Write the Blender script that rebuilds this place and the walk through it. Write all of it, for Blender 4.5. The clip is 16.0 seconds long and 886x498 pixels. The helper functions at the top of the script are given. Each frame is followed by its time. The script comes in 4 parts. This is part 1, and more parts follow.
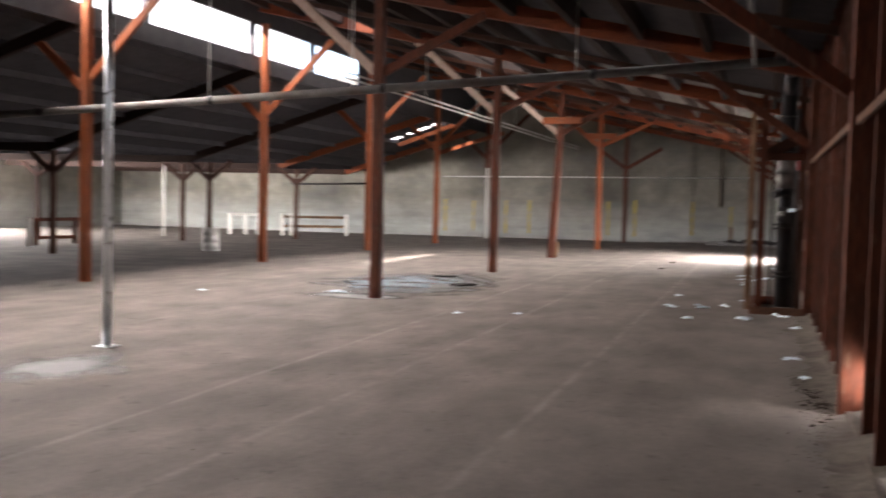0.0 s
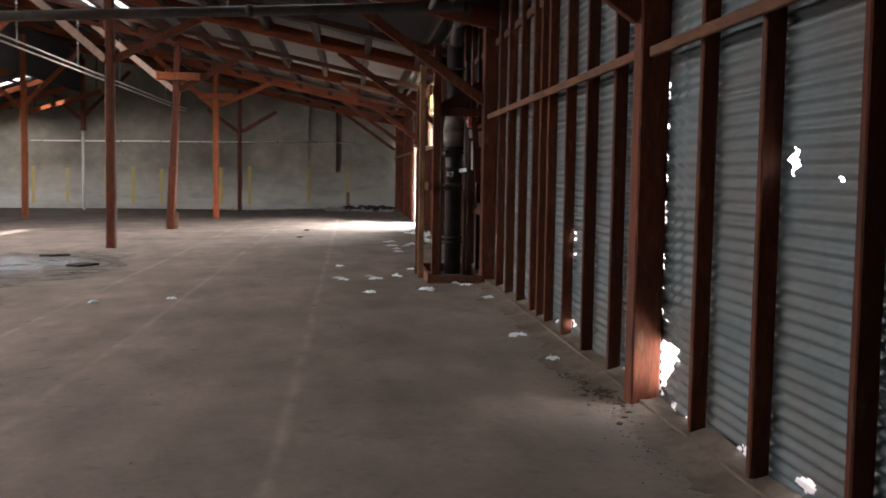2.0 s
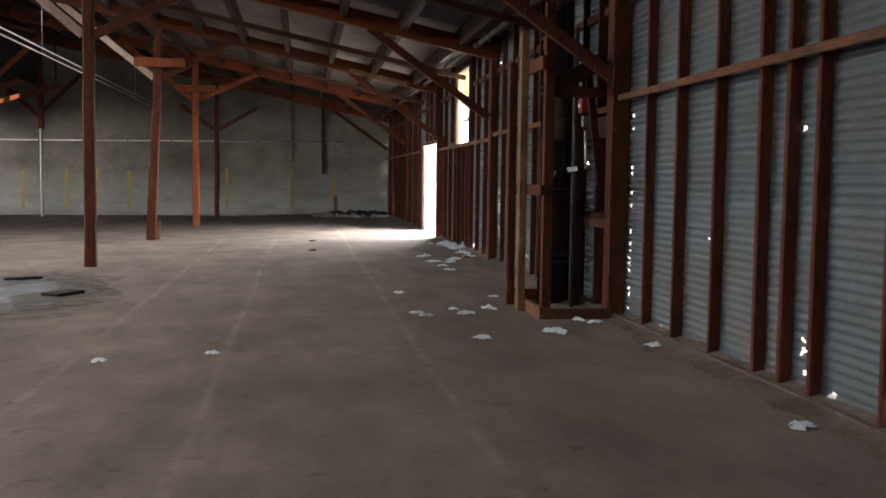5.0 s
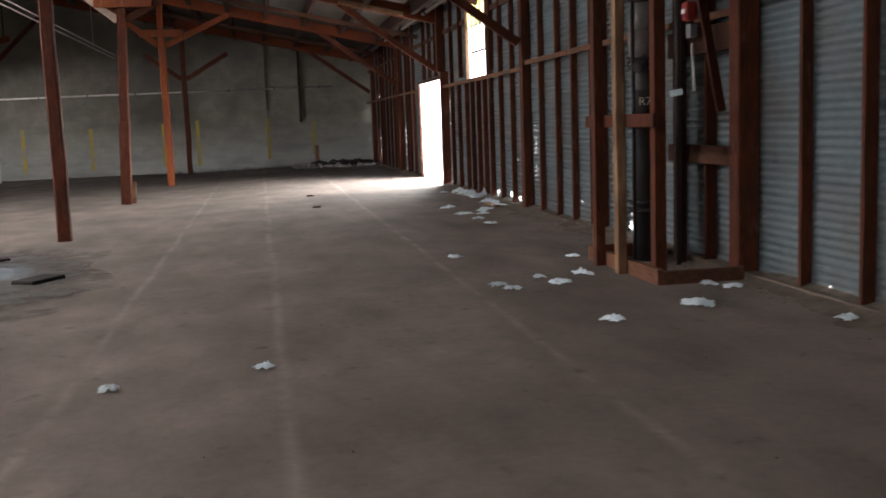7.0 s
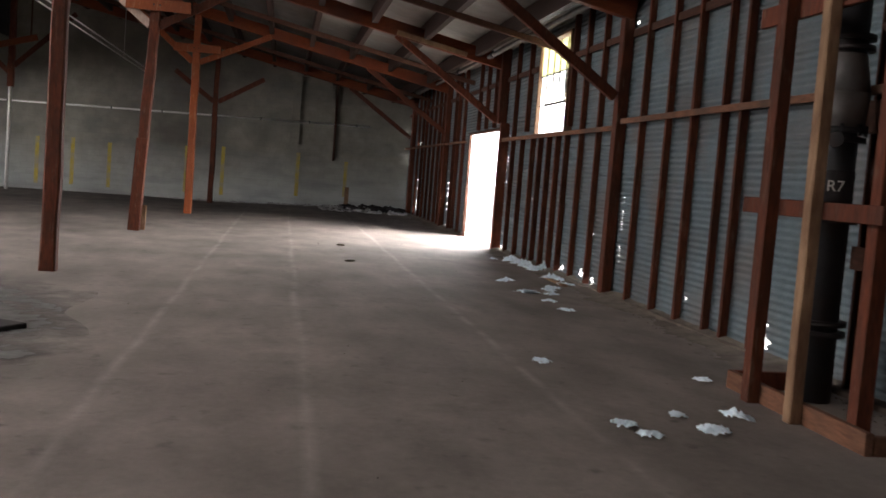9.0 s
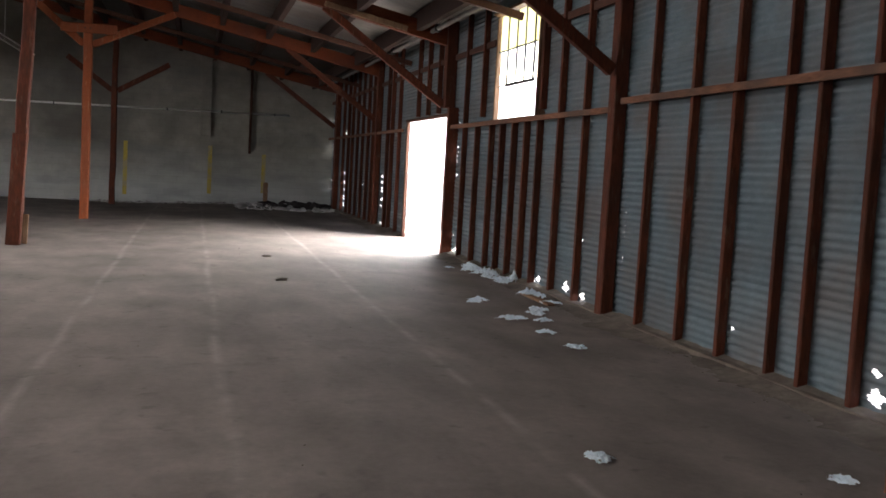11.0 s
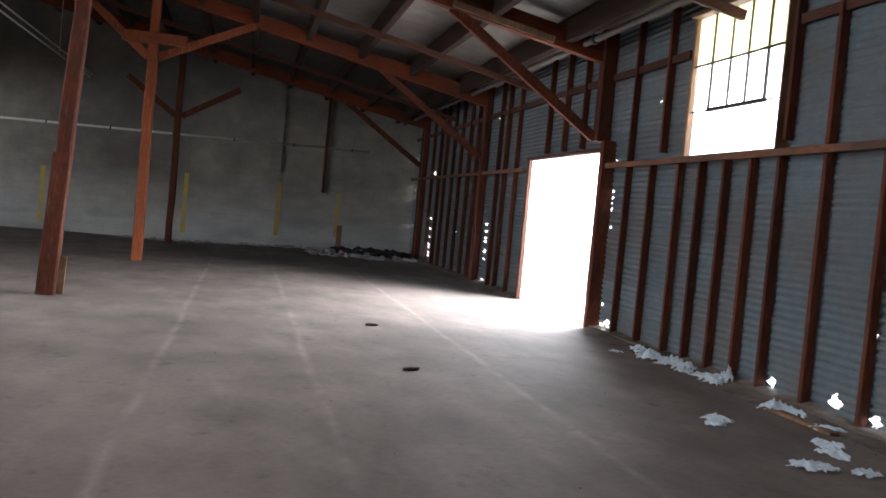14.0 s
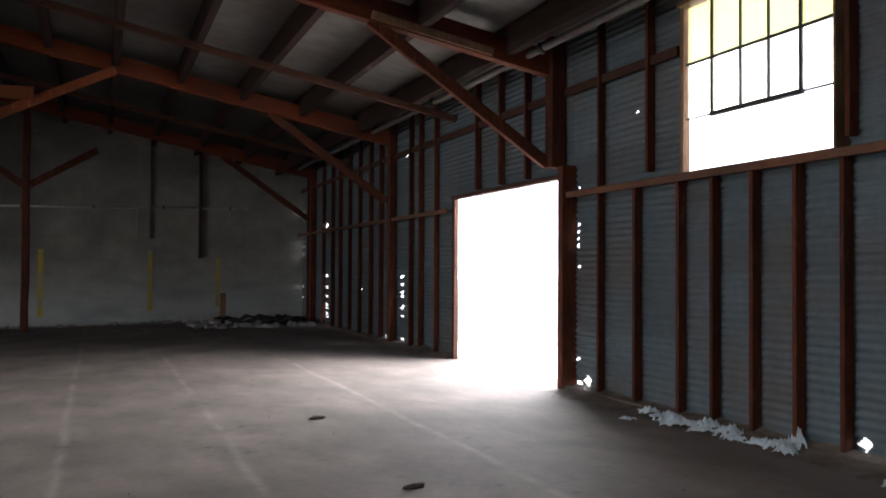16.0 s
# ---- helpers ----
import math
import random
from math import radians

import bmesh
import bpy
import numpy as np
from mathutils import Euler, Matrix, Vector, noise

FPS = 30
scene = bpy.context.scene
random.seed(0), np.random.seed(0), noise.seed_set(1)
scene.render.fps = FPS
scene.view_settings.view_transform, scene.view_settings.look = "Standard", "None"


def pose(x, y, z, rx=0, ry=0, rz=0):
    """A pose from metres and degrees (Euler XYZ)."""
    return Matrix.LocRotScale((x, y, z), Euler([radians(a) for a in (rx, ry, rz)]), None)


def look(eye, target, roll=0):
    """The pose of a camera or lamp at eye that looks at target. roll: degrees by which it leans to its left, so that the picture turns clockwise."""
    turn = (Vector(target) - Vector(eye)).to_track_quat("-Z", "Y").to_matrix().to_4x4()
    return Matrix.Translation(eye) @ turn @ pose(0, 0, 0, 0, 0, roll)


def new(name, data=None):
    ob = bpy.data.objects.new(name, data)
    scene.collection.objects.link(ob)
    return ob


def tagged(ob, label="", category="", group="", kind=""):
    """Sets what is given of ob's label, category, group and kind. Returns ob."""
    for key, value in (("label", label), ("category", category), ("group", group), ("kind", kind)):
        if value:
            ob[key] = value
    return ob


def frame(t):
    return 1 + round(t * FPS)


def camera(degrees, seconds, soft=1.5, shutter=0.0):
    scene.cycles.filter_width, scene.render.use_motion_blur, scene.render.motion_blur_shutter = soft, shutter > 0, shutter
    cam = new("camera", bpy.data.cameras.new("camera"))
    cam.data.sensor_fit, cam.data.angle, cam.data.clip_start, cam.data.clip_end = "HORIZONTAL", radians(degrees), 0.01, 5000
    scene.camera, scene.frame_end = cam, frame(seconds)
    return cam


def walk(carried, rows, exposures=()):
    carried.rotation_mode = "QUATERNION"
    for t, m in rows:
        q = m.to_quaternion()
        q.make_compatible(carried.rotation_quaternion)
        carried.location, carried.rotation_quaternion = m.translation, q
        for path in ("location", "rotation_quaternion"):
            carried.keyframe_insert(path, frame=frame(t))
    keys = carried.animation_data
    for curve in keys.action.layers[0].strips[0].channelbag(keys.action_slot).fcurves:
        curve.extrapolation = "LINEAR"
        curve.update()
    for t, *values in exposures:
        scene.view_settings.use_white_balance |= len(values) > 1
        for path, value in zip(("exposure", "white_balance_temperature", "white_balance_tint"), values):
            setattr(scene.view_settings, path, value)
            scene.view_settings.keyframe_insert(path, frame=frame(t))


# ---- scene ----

# ---------------------------------------------------------------- camera and walk
cam = camera(48.4, 16.0, soft=1.6, shutter=0.3)
PATH = [
    (0, (-0.869, 0.731, 1.735), (-1.484, 2.632, 1.634), 1.4),
    (0.5, (-1.174, 1.106, 1.693), (-1.386, 3.094, 1.619), 2.5),
    (1, (-1.57, 1.591, 1.655), (-1.659, 3.584, 1.511), -0.4),
    (1.5, (-1.89, 2.328, 1.64), (-1.99, 4.325, 1.579), 3.2),
    (2, (-2.195, 2.864, 1.597), (-2.005, 4.849, 1.449), 0.9),
    (2.5, (-2.365, 3.566, 1.605), (-2.124, 5.547, 1.467), -0.3),
    (3, (-2.573, 4.207, 1.575), (-2.321, 6.187, 1.451), 2.0),
    (3.5, (-2.797, 4.817, 1.595), (-2.436, 6.78, 1.469), 0.7),
    (4, (-3.0, 5.567, 1.613), (-2.716, 7.545, 1.55), 1.6),
    (4.5, (-3.361, 6.15, 1.593), (-3.012, 8.118, 1.526), -1.0),
    (4.7, (-3.494, 6.389, 1.577), (-3.211, 8.365, 1.459), 0.7),
    (6.8, (-4.291, 9.117, 1.444), (-3.958, 11.08, 1.248), -0.3),
    (7, (-4.377, 9.357, 1.489), (-4.027, 11.31, 1.234), -2.1),
    (7.5, (-4.431, 10.036, 1.466), (-4.257, 12.021, 1.296), -2.0),
    (8, (-4.411, 10.735, 1.463), (-4.089, 12.706, 1.357), 2.2),
    (8.5, (-4.493, 11.376, 1.463), (-4.077, 13.327, 1.327), 2.4),
    (9, (-4.557, 12.124, 1.475), (-4.229, 14.091, 1.327), 4.5),
    (9.2, (-4.551, 12.449, 1.454), (-4.201, 14.417, 1.364), 5.5),
    (11.3, (-4.586, 15.365, 1.558), (-4.072, 17.291, 1.394), 3.4),
    (11.5, (-4.733, 15.597, 1.455), (-4.231, 17.527, 1.305), 5.4),
    (12, (-4.847, 16.198, 1.434), (-4.248, 18.093, 1.207), 1.5),
    (12.5, (-4.915, 16.966, 1.466), (-4.512, 18.918, 1.293), 1.1),
    (13, (-5.032, 17.65, 1.411), (-4.696, 19.616, 1.267), 1.7),
    (13.5, (-4.996, 18.389, 1.437), (-4.564, 20.34, 1.371), 1.9),
    (14, (-5.01, 19.119, 1.439), (-4.612, 21.077, 1.366), 5.4),
    (14.5, (-5.068, 19.759, 1.445), (-4.557, 21.693, 1.427), 0.3),
    (15, (-5.17, 20.461, 1.44), (-4.621, 22.384, 1.447), 0.0),
    (15.5, (-5.295, 21.134, 1.442), (-4.716, 23.048, 1.408), -0.1),
    (16, (-5.376, 21.728, 1.409), (-4.716, 23.615, 1.452), 0.3),
]
EXPOSURES = [(0, 2.34, 6500, 18), (1.0, 2.16, 6600, 18), (1.5, 2.08, 6650, 18), (3.5, 1.66, 6600, 17), (5.0, 1.62, 6500, 16), (8.0, 1.46, 6350, 15), (12.5, 1.34, 6050, 15), (14.0, 1.38, 5900, 15), (14.5, 1.0, 5900, 15), (15.0, 0.68, 5980, 14), (16, 0.62, 5980, 14)]
walk(cam, [(t, look(eye, target, roll)) for t, eye, target, roll in PATH], EXPOSURES)

# ---------------------------------------------------------------- world, sun, large lights
SUN_ELEVATION, SUN_FROM = radians(60), radians(176)
world = bpy.data.worlds.new("world")
scene.world = world
world.use_nodes = True
sky = world.node_tree.nodes.new("ShaderNodeTexSky")
sky.sky_type, sky.sun_disc = "NISHITA", False
sky.sun_elevation, sky.sun_rotation = SUN_ELEVATION, SUN_FROM
background = world.node_tree.nodes["Background"]
background.inputs["Strength"].default_value = 0.15
world.node_tree.links.new(sky.outputs["Color"], background.inputs["Color"])

sun = new("sun", bpy.data.lights.new("sun", "SUN"))
sun.data.energy, sun.data.angle, sun.data.color = 4.6, radians(0.5), (1.0, 0.95, 0.87)
sun_way = Vector((math.sin(SUN_FROM) * math.cos(SUN_ELEVATION), math.cos(SUN_FROM) * math.cos(SUN_ELEVATION), math.sin(SUN_ELEVATION)))
sun.matrix_world = look(sun_way * 60, (0, 0, 0))


def sky_lamp(name, eye, target, width, height, watts, colour, spread=180):
    """Daylight that enters through an opening."""
    lamp = new(name, bpy.data.lights.new(name, "AREA"))
    lamp.data.shape, lamp.data.size, lamp.data.size_y = "RECTANGLE", width, height
    lamp.data.energy, lamp.data.color, lamp.data.spread = watts, colour, radians(spread)
    lamp.matrix_world = look(eye, target)
    return lamp


sky_lamp("door_daylight", (2.2, 36.0, 2.7), (-3.0, 34.6, 0.0), 6.0, 2.0, 1250, (1.0, 0.96, 0.88))
sky_lamp("window_daylight", (0.55, 30.4, 3.35), (-3.0, 30.4, 3.3), 4.6, 2.1, 60, (0.97, 0.99, 1.0))
sky_lamp("torn_hole_daylight", (0.12, 9.32, 0.36), (-1.0, 9.0, 0.12), 0.26, 0.36, 2.6, (1.0, 0.94, 0.85))
sky_lamp("rust_hole_daylight", (0.08, 12.14, 0.16), (-0.6, 12.1, 0.05), 0.3, 0.14, 1.5, (1.0, 0.94, 0.85))
sky_lamp("clerestory_daylight", (-14.4, 18.0, 5.95), (-12.2, 18.0, 1.7), 27.0, 0.8, 790, (1.0, 0.94, 0.85), 142)
# Added fill for the left side, from an assumed opening out of view.
sky_lamp("loading_door_daylight", (-36.6, 33.5, 2.0), (-22, 43.0, 1.2), 8.5, 2.6, 1700, (1.0, 0.97, 0.91))

# ---------------------------------------------------------------- materials


def material(name, colours, scale=4.0, rough=0.85, bump=0.3, metal=0.0, stretch=(1, 1, 1), grime=None, grime_scale=0.7, grime_amount=0.5, spread=0.25, per_object=0.0, chips=None):
    """A surface with fine grain and large stains: colours are the two ends of the grain, grime the stain's colour."""
    m = bpy.data.materials.new(name)
    m.use_nodes = True
    nt = m.node_tree
    n, l = nt.nodes, nt.links
    bsdf = n["Principled BSDF"]
    co = n.new("ShaderNodeTexCoord")
    geo = n.new("ShaderNodeNewGeometry")
    mp = n.new("ShaderNodeMapping")
    mp.inputs["Scale"].default_value = stretch
    l.new(geo.outputs["Position"], mp.inputs["Vector"])
    fine = n.new("ShaderNodeTexNoise")
    fine.inputs["Scale"].default_value, fine.inputs["Detail"].default_value, fine.inputs["Roughness"].default_value = scale, 8, 0.65
    l.new(mp.outputs["Vector"], fine.inputs["Vector"])
    ramp = n.new("ShaderNodeValToRGB")
    ramp.color_ramp.elements[0].position, ramp.color_ramp.elements[1].position = 0.5 - spread, 0.5 + spread
    ramp.color_ramp.elements[0].color, ramp.color_ramp.elements[1].color = (*colours[0], 1), (*colours[1], 1)
    l.new(fine.outputs["Fac"], ramp.inputs["Fac"])
    colour = ramp.outputs["Color"]
    if grime:
        big = n.new("ShaderNodeTexNoise")
        big.inputs["Scale"].default_value, big.inputs["Detail"].default_value = grime_scale, 6
        l.new(geo.outputs["Position"], big.inputs["Vector"])
        edge = n.new("ShaderNodeMapRange")
        edge.inputs["From Min"].default_value, edge.inputs["From Max"].default_value = 0.42, 0.68
        edge.inputs["To Max"].default_value = grime_amount
        l.new(big.outputs["Fac"], edge.inputs["Value"])
        mix = n.new("ShaderNodeMix")
        mix.data_type = "RGBA"
        l.new(edge.outputs["Result"], mix.inputs["Factor"])
        l.new(colour, mix.inputs["A"])
        mix.inputs["B"].default_value = (*grime, 1)
        colour = mix.outputs["Result"]
    if chips:
        flake = n.new("ShaderNodeTexNoise")
        flake.inputs["Scale"].default_value, flake.inputs["Detail"].default_value, flake.inputs["Roughness"].default_value = 2.6, 9, 0.7
        l.new(mp.outputs["Vector"], flake.inputs["Vector"])
        cut = n.new("ShaderNodeMapRange")
        cut.inputs["From Min"].default_value, cut.inputs["From Max"].default_value = 0.57, 0.66
        cut.inputs["To Max"].default_value = 0.75
        l.new(flake.outputs["Fac"], cut.inputs["Value"])
        chip = n.new("ShaderNodeMix")
        chip.data_type = "RGBA"
        l.new(cut.outputs["Result"], chip.inputs["Factor"])
        l.new(colour, chip.inputs["A"])
        chip.inputs["B"].default_value = (*chips, 1)
        colour = chip.outputs["Result"]
    if per_object:
        info = n.new("ShaderNodeObjectInfo")
        hsv = n.new("ShaderNodeHueSaturation")
        r = n.new("ShaderNodeMapRange")
        r.inputs["To Min"].default_value, r.inputs["To Max"].default_value = 1 - per_object, 1 + per_object
        l.new(info.outputs["Random"], r.inputs["Value"])
        l.new(r.outputs["Result"], hsv.inputs["Value"])
        l.new(colour, hsv.inputs["Color"])
        colour = hsv.outputs["Color"]
    l.new(colour, bsdf.inputs["Base Color"])
    rr = n.new("ShaderNodeMapRange")
    rr.inputs["To Min"].default_value, rr.inputs["To Max"].default_value = max(0.02, rough - 0.12), min(1, rough + 0.12)
    l.new(fine.outputs["Fac"], rr.inputs["Value"])
    l.new(rr.outputs["Result"], bsdf.inputs["Roughness"])
    bsdf.inputs["Metallic"].default_value = metal
    bsdf.inputs["Specular IOR Level"].default_value = 0.22 if rough >= 0.7 else 0.5
    if bump:
        b = n.new("ShaderNodeBump")
        b.inputs["Strength"].default_value, b.inputs["Distance"].default_value = bump, 0.02
        l.new(fine.outputs["Fac"], b.inputs["Height"])
        l.new(b.outputs["Normal"], bsdf.inputs["Normal"])
    return m


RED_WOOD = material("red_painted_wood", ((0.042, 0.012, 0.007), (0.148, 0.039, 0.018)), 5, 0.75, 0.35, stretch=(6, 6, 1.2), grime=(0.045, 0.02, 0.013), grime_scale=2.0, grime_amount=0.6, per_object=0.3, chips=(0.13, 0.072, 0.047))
DARK_WOOD = material("dark_brown_wood", ((0.035, 0.018, 0.013), (0.09, 0.038, 0.024)), 5, 0.85, 0.3, stretch=(6, 1.2, 6), per_object=0.25)
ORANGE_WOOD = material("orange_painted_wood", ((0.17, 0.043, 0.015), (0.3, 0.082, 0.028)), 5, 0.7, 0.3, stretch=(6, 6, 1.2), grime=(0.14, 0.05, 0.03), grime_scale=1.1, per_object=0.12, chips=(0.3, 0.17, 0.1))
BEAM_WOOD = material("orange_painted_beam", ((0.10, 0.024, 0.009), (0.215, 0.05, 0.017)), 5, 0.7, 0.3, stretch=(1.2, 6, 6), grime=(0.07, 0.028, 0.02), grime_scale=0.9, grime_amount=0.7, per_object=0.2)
# Pale wood, made lighter still for the clerestory light on the left braces.
PALE_WOOD = material("pale_lit_wood", ((0.34, 0.24, 0.19), (0.55, 0.42, 0.35)), 5, 0.8, 0.3, stretch=(5, 5, 1.5), per_object=0.15)
GIRT_WOOD = material("worn_reddish_wood", ((0.075, 0.03, 0.018), (0.2, 0.095, 0.055)), 5, 0.85, 0.4, stretch=(6, 1.2, 6), grime=(0.055, 0.04, 0.032), grime_scale=1.6, grime_amount=0.7, per_object=0.25)
DUSTY_WOOD = material("dust_covered_wood", ((0.1, 0.08, 0.062), (0.19, 0.155, 0.125)), 4, 0.9, 0.4, stretch=(4, 1.5, 4), grime=(0.07, 0.05, 0.04), grime_scale=2.2, grime_amount=0.7)
BARE_WOOD = material("weathered_bare_wood", ((0.15, 0.085, 0.05), (0.34, 0.215, 0.13)), 5, 0.85, 0.5, stretch=(7, 7, 1), grime=(0.1, 0.05, 0.03), grime_scale=1.8, grime_amount=0.75, per_object=0.2)
TIN = material("galvanised_corrugated_iron", ((0.078, 0.11, 0.125), (0.14, 0.18, 0.199)), 7, 0.62, 0.12, metal=0.12, grime=(0.13, 0.085, 0.06), grime_scale=1.1, grime_amount=0.45, per_object=0.12)
ROOF_TIN = material("dull_roof_iron", ((0.085, 0.085, 0.084), (0.17, 0.167, 0.16)), 3, 0.75, 0.15, metal=0.1, grime=(0.10, 0.065, 0.05), grime_scale=0.8, per_object=0.3)
DARK_ROOF = material("dark_roof_boards", ((0.035, 0.033, 0.038), (0.075, 0.07, 0.075)), 3, 0.85, 0.2, per_object=0.2)
IRON = material("black_iron_pipe", ((0.012, 0.012, 0.015), (0.035, 0.033, 0.034)), 9, 0.55, 0.15, metal=0.2, grime=(0.06, 0.032, 0.022), grime_scale=3)
PURLIN_WOOD = material("black_brown_purlin", ((0.014, 0.009, 0.008), (0.042, 0.021, 0.015)), 5, 0.9, 0.3, stretch=(6, 1.2, 6), per_object=0.2)
GALVANISED = material("galvanised_steel_pole", ((0.6, 0.64, 0.68), (0.8, 0.84, 0.87)), 12, 0.3, 0.06, metal=0.9)
CONDUIT = material("pale_conduit", ((0.58, 0.57, 0.54), (0.74, 0.72, 0.68)), 8, 0.5, 0.05, metal=0.1)
PAPER = material("dirty_white_paper", ((0.66, 0.79, 0.88), (0.8, 0.89, 0.95)), 22, 0.8, 0.3)
YELLOW = material("faded_yellow_paint", ((0.36, 0.27, 0.05), (0.62, 0.47, 0.09)), 14, 0.8, 0.2, grime=(0.34, 0.31, 0.26), grime_scale=3, grime_amount=0.8)
WHITE_PAINT = material("chalky_white_paint", ((0.6, 0.59, 0.56), (0.8, 0.78, 0.74)), 8, 0.7, 0.15, grime=(0.4, 0.34, 0.27))
DARK_DEBRIS = material("dark_dry_debris", ((0.05, 0.04, 0.032), (0.12, 0.098, 0.08)), 15, 0.95, 0.5)
DIRT = material("banked_brown_dirt", ((0.11, 0.091, 0.076), (0.215, 0.182, 0.152)), 9, 0.95, 0.6, grime=(0.055, 0.043, 0.034), grime_scale=2.4, grime_amount=0.6)
DAMP = material("damp_dark_concrete", ((0.075, 0.072, 0.07), (0.14, 0.135, 0.13)), 2.5, 0.45, 0.05, grime=(0.17, 0.16, 0.15), grime_scale=1.3, grime_amount=0.6)


def soak(m, inner, outer):
    """Let a wet patch fade unevenly into the dry floor at its rim."""
    nt = m.node_tree
    n, l = nt.nodes, nt.links
    co = n.new("ShaderNodeTexCoord")
    away = n.new("ShaderNodeVectorMath")
    away.operation = "DISTANCE"
    away.inputs[1].default_value = (0.5, 0.5, 0.5)
    flat = n.new("ShaderNodeMapping")
    flat.inputs["Scale"].default_value, flat.inputs["Location"].default_value = (1, 1, 0), (0, 0, 0.5)
    l.new(co.outputs["Generated"], flat.inputs["Vector"])
    l.new(flat.outputs["Vector"], away.inputs[0])
    geo = n.new("ShaderNodeNewGeometry")
    cloud = n.new("ShaderNodeTexNoise")
    cloud.inputs["Scale"].default_value, cloud.inputs["Detail"].default_value, cloud.inputs["Roughness"].default_value = 1.7, 7, 0.65
    l.new(geo.outputs["Position"], cloud.inputs["Vector"])
    add = n.new("ShaderNodeMath")
    add.operation = "MULTIPLY_ADD"
    add.inputs[1].default_value = 0.7
    l.new(cloud.outputs["Fac"], add.inputs[0])
    l.new(away.outputs["Value"], add.inputs[2])
    fade = n.new("ShaderNodeMapRange")
    fade.inputs["From Min"].default_value, fade.inputs["From Max"].default_value = inner, outer
    l.new(add.outputs[0], fade.inputs["Value"])
    clear = n.new("ShaderNodeBsdfTransparent")
    blend = n.new("ShaderNodeMixShader")
    l.new(fade.outputs["Result"], blend.inputs[0])
    l.new(n["Principled BSDF"].outputs["BSDF"], blend.inputs[1])
    l.new(clear.outputs["BSDF"], blend.inputs[2])
    l.new(blend.outputs["Shader"], n["Material Output"].inputs["Surface"])


soak(DAMP, 0.52, 0.8)
RED_PAINT = material("red_valve_paint", ((0.22, 0.012, 0.012), (0.34, 0.028, 0.024)), 9, 0.5, 0.1)
GALV_PLATE = material("grey_steel_plate", ((0.2, 0.215, 0.235), (0.4, 0.42, 0.45)), 9, 0.55, 0.15, metal=0.4, grime=(0.08, 0.07, 0.06), grime_scale=4)
OUTSIDE = material("pale_dry_ground", ((0.5, 0.48, 0.43), (0.68, 0.65, 0.6)), 2.5, 0.95, 0.3, grime=(0.42, 0.4, 0.34), grime_scale=0.2)
# Emission for the backdrop planes that stand in for overexposed sky.
SKY_GLOW = bpy.data.materials.new("glowing_sky_backdrop")
SKY_GLOW.use_nodes = True
_n = SKY_GLOW.node_tree.nodes
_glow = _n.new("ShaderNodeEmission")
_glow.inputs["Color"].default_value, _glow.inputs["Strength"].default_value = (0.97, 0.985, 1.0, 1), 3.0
SKY_GLOW.node_tree.links.new(_glow.outputs["Emission"], _n["Material Output"].inputs["Surface"])
DIM_SKY_GLOW = SKY_GLOW.copy()
DIM_SKY_GLOW.name = "pale_hazy_sky"
[k for k in DIM_SKY_GLOW.node_tree.nodes if k.bl_idname == "ShaderNodeEmission"][0].inputs["Strength"].default_value = 0.7
PAPER_GREY = material("grey_plaster_rubbish", ((0.16, 0.15, 0.14), (0.5, 0.49, 0.48)), 6, 0.9, 0.3)
GALV_DULL = material("dull_grey_iron", ((0.12, 0.115, 0.11), (0.22, 0.21, 0.2)), 9, 0.65, 0.1, metal=0.4, grime=(0.14, 0.07, 0.045), grime_scale=2)
WET = material("wet_pale_concrete", ((0.24, 0.29, 0.33), (0.52, 0.59, 0.65)), 2.6, 0.2, 0.05, grime=(0.12, 0.125, 0.13), grime_scale=1.3, grime_amount=0.85)
soak(WET, 0.66, 0.84)
BLACK_STAIN = material("soot_dark_board", ((0.02, 0.018, 0.018), (0.06, 0.05, 0.05)), 6, 0.9, 0.2)


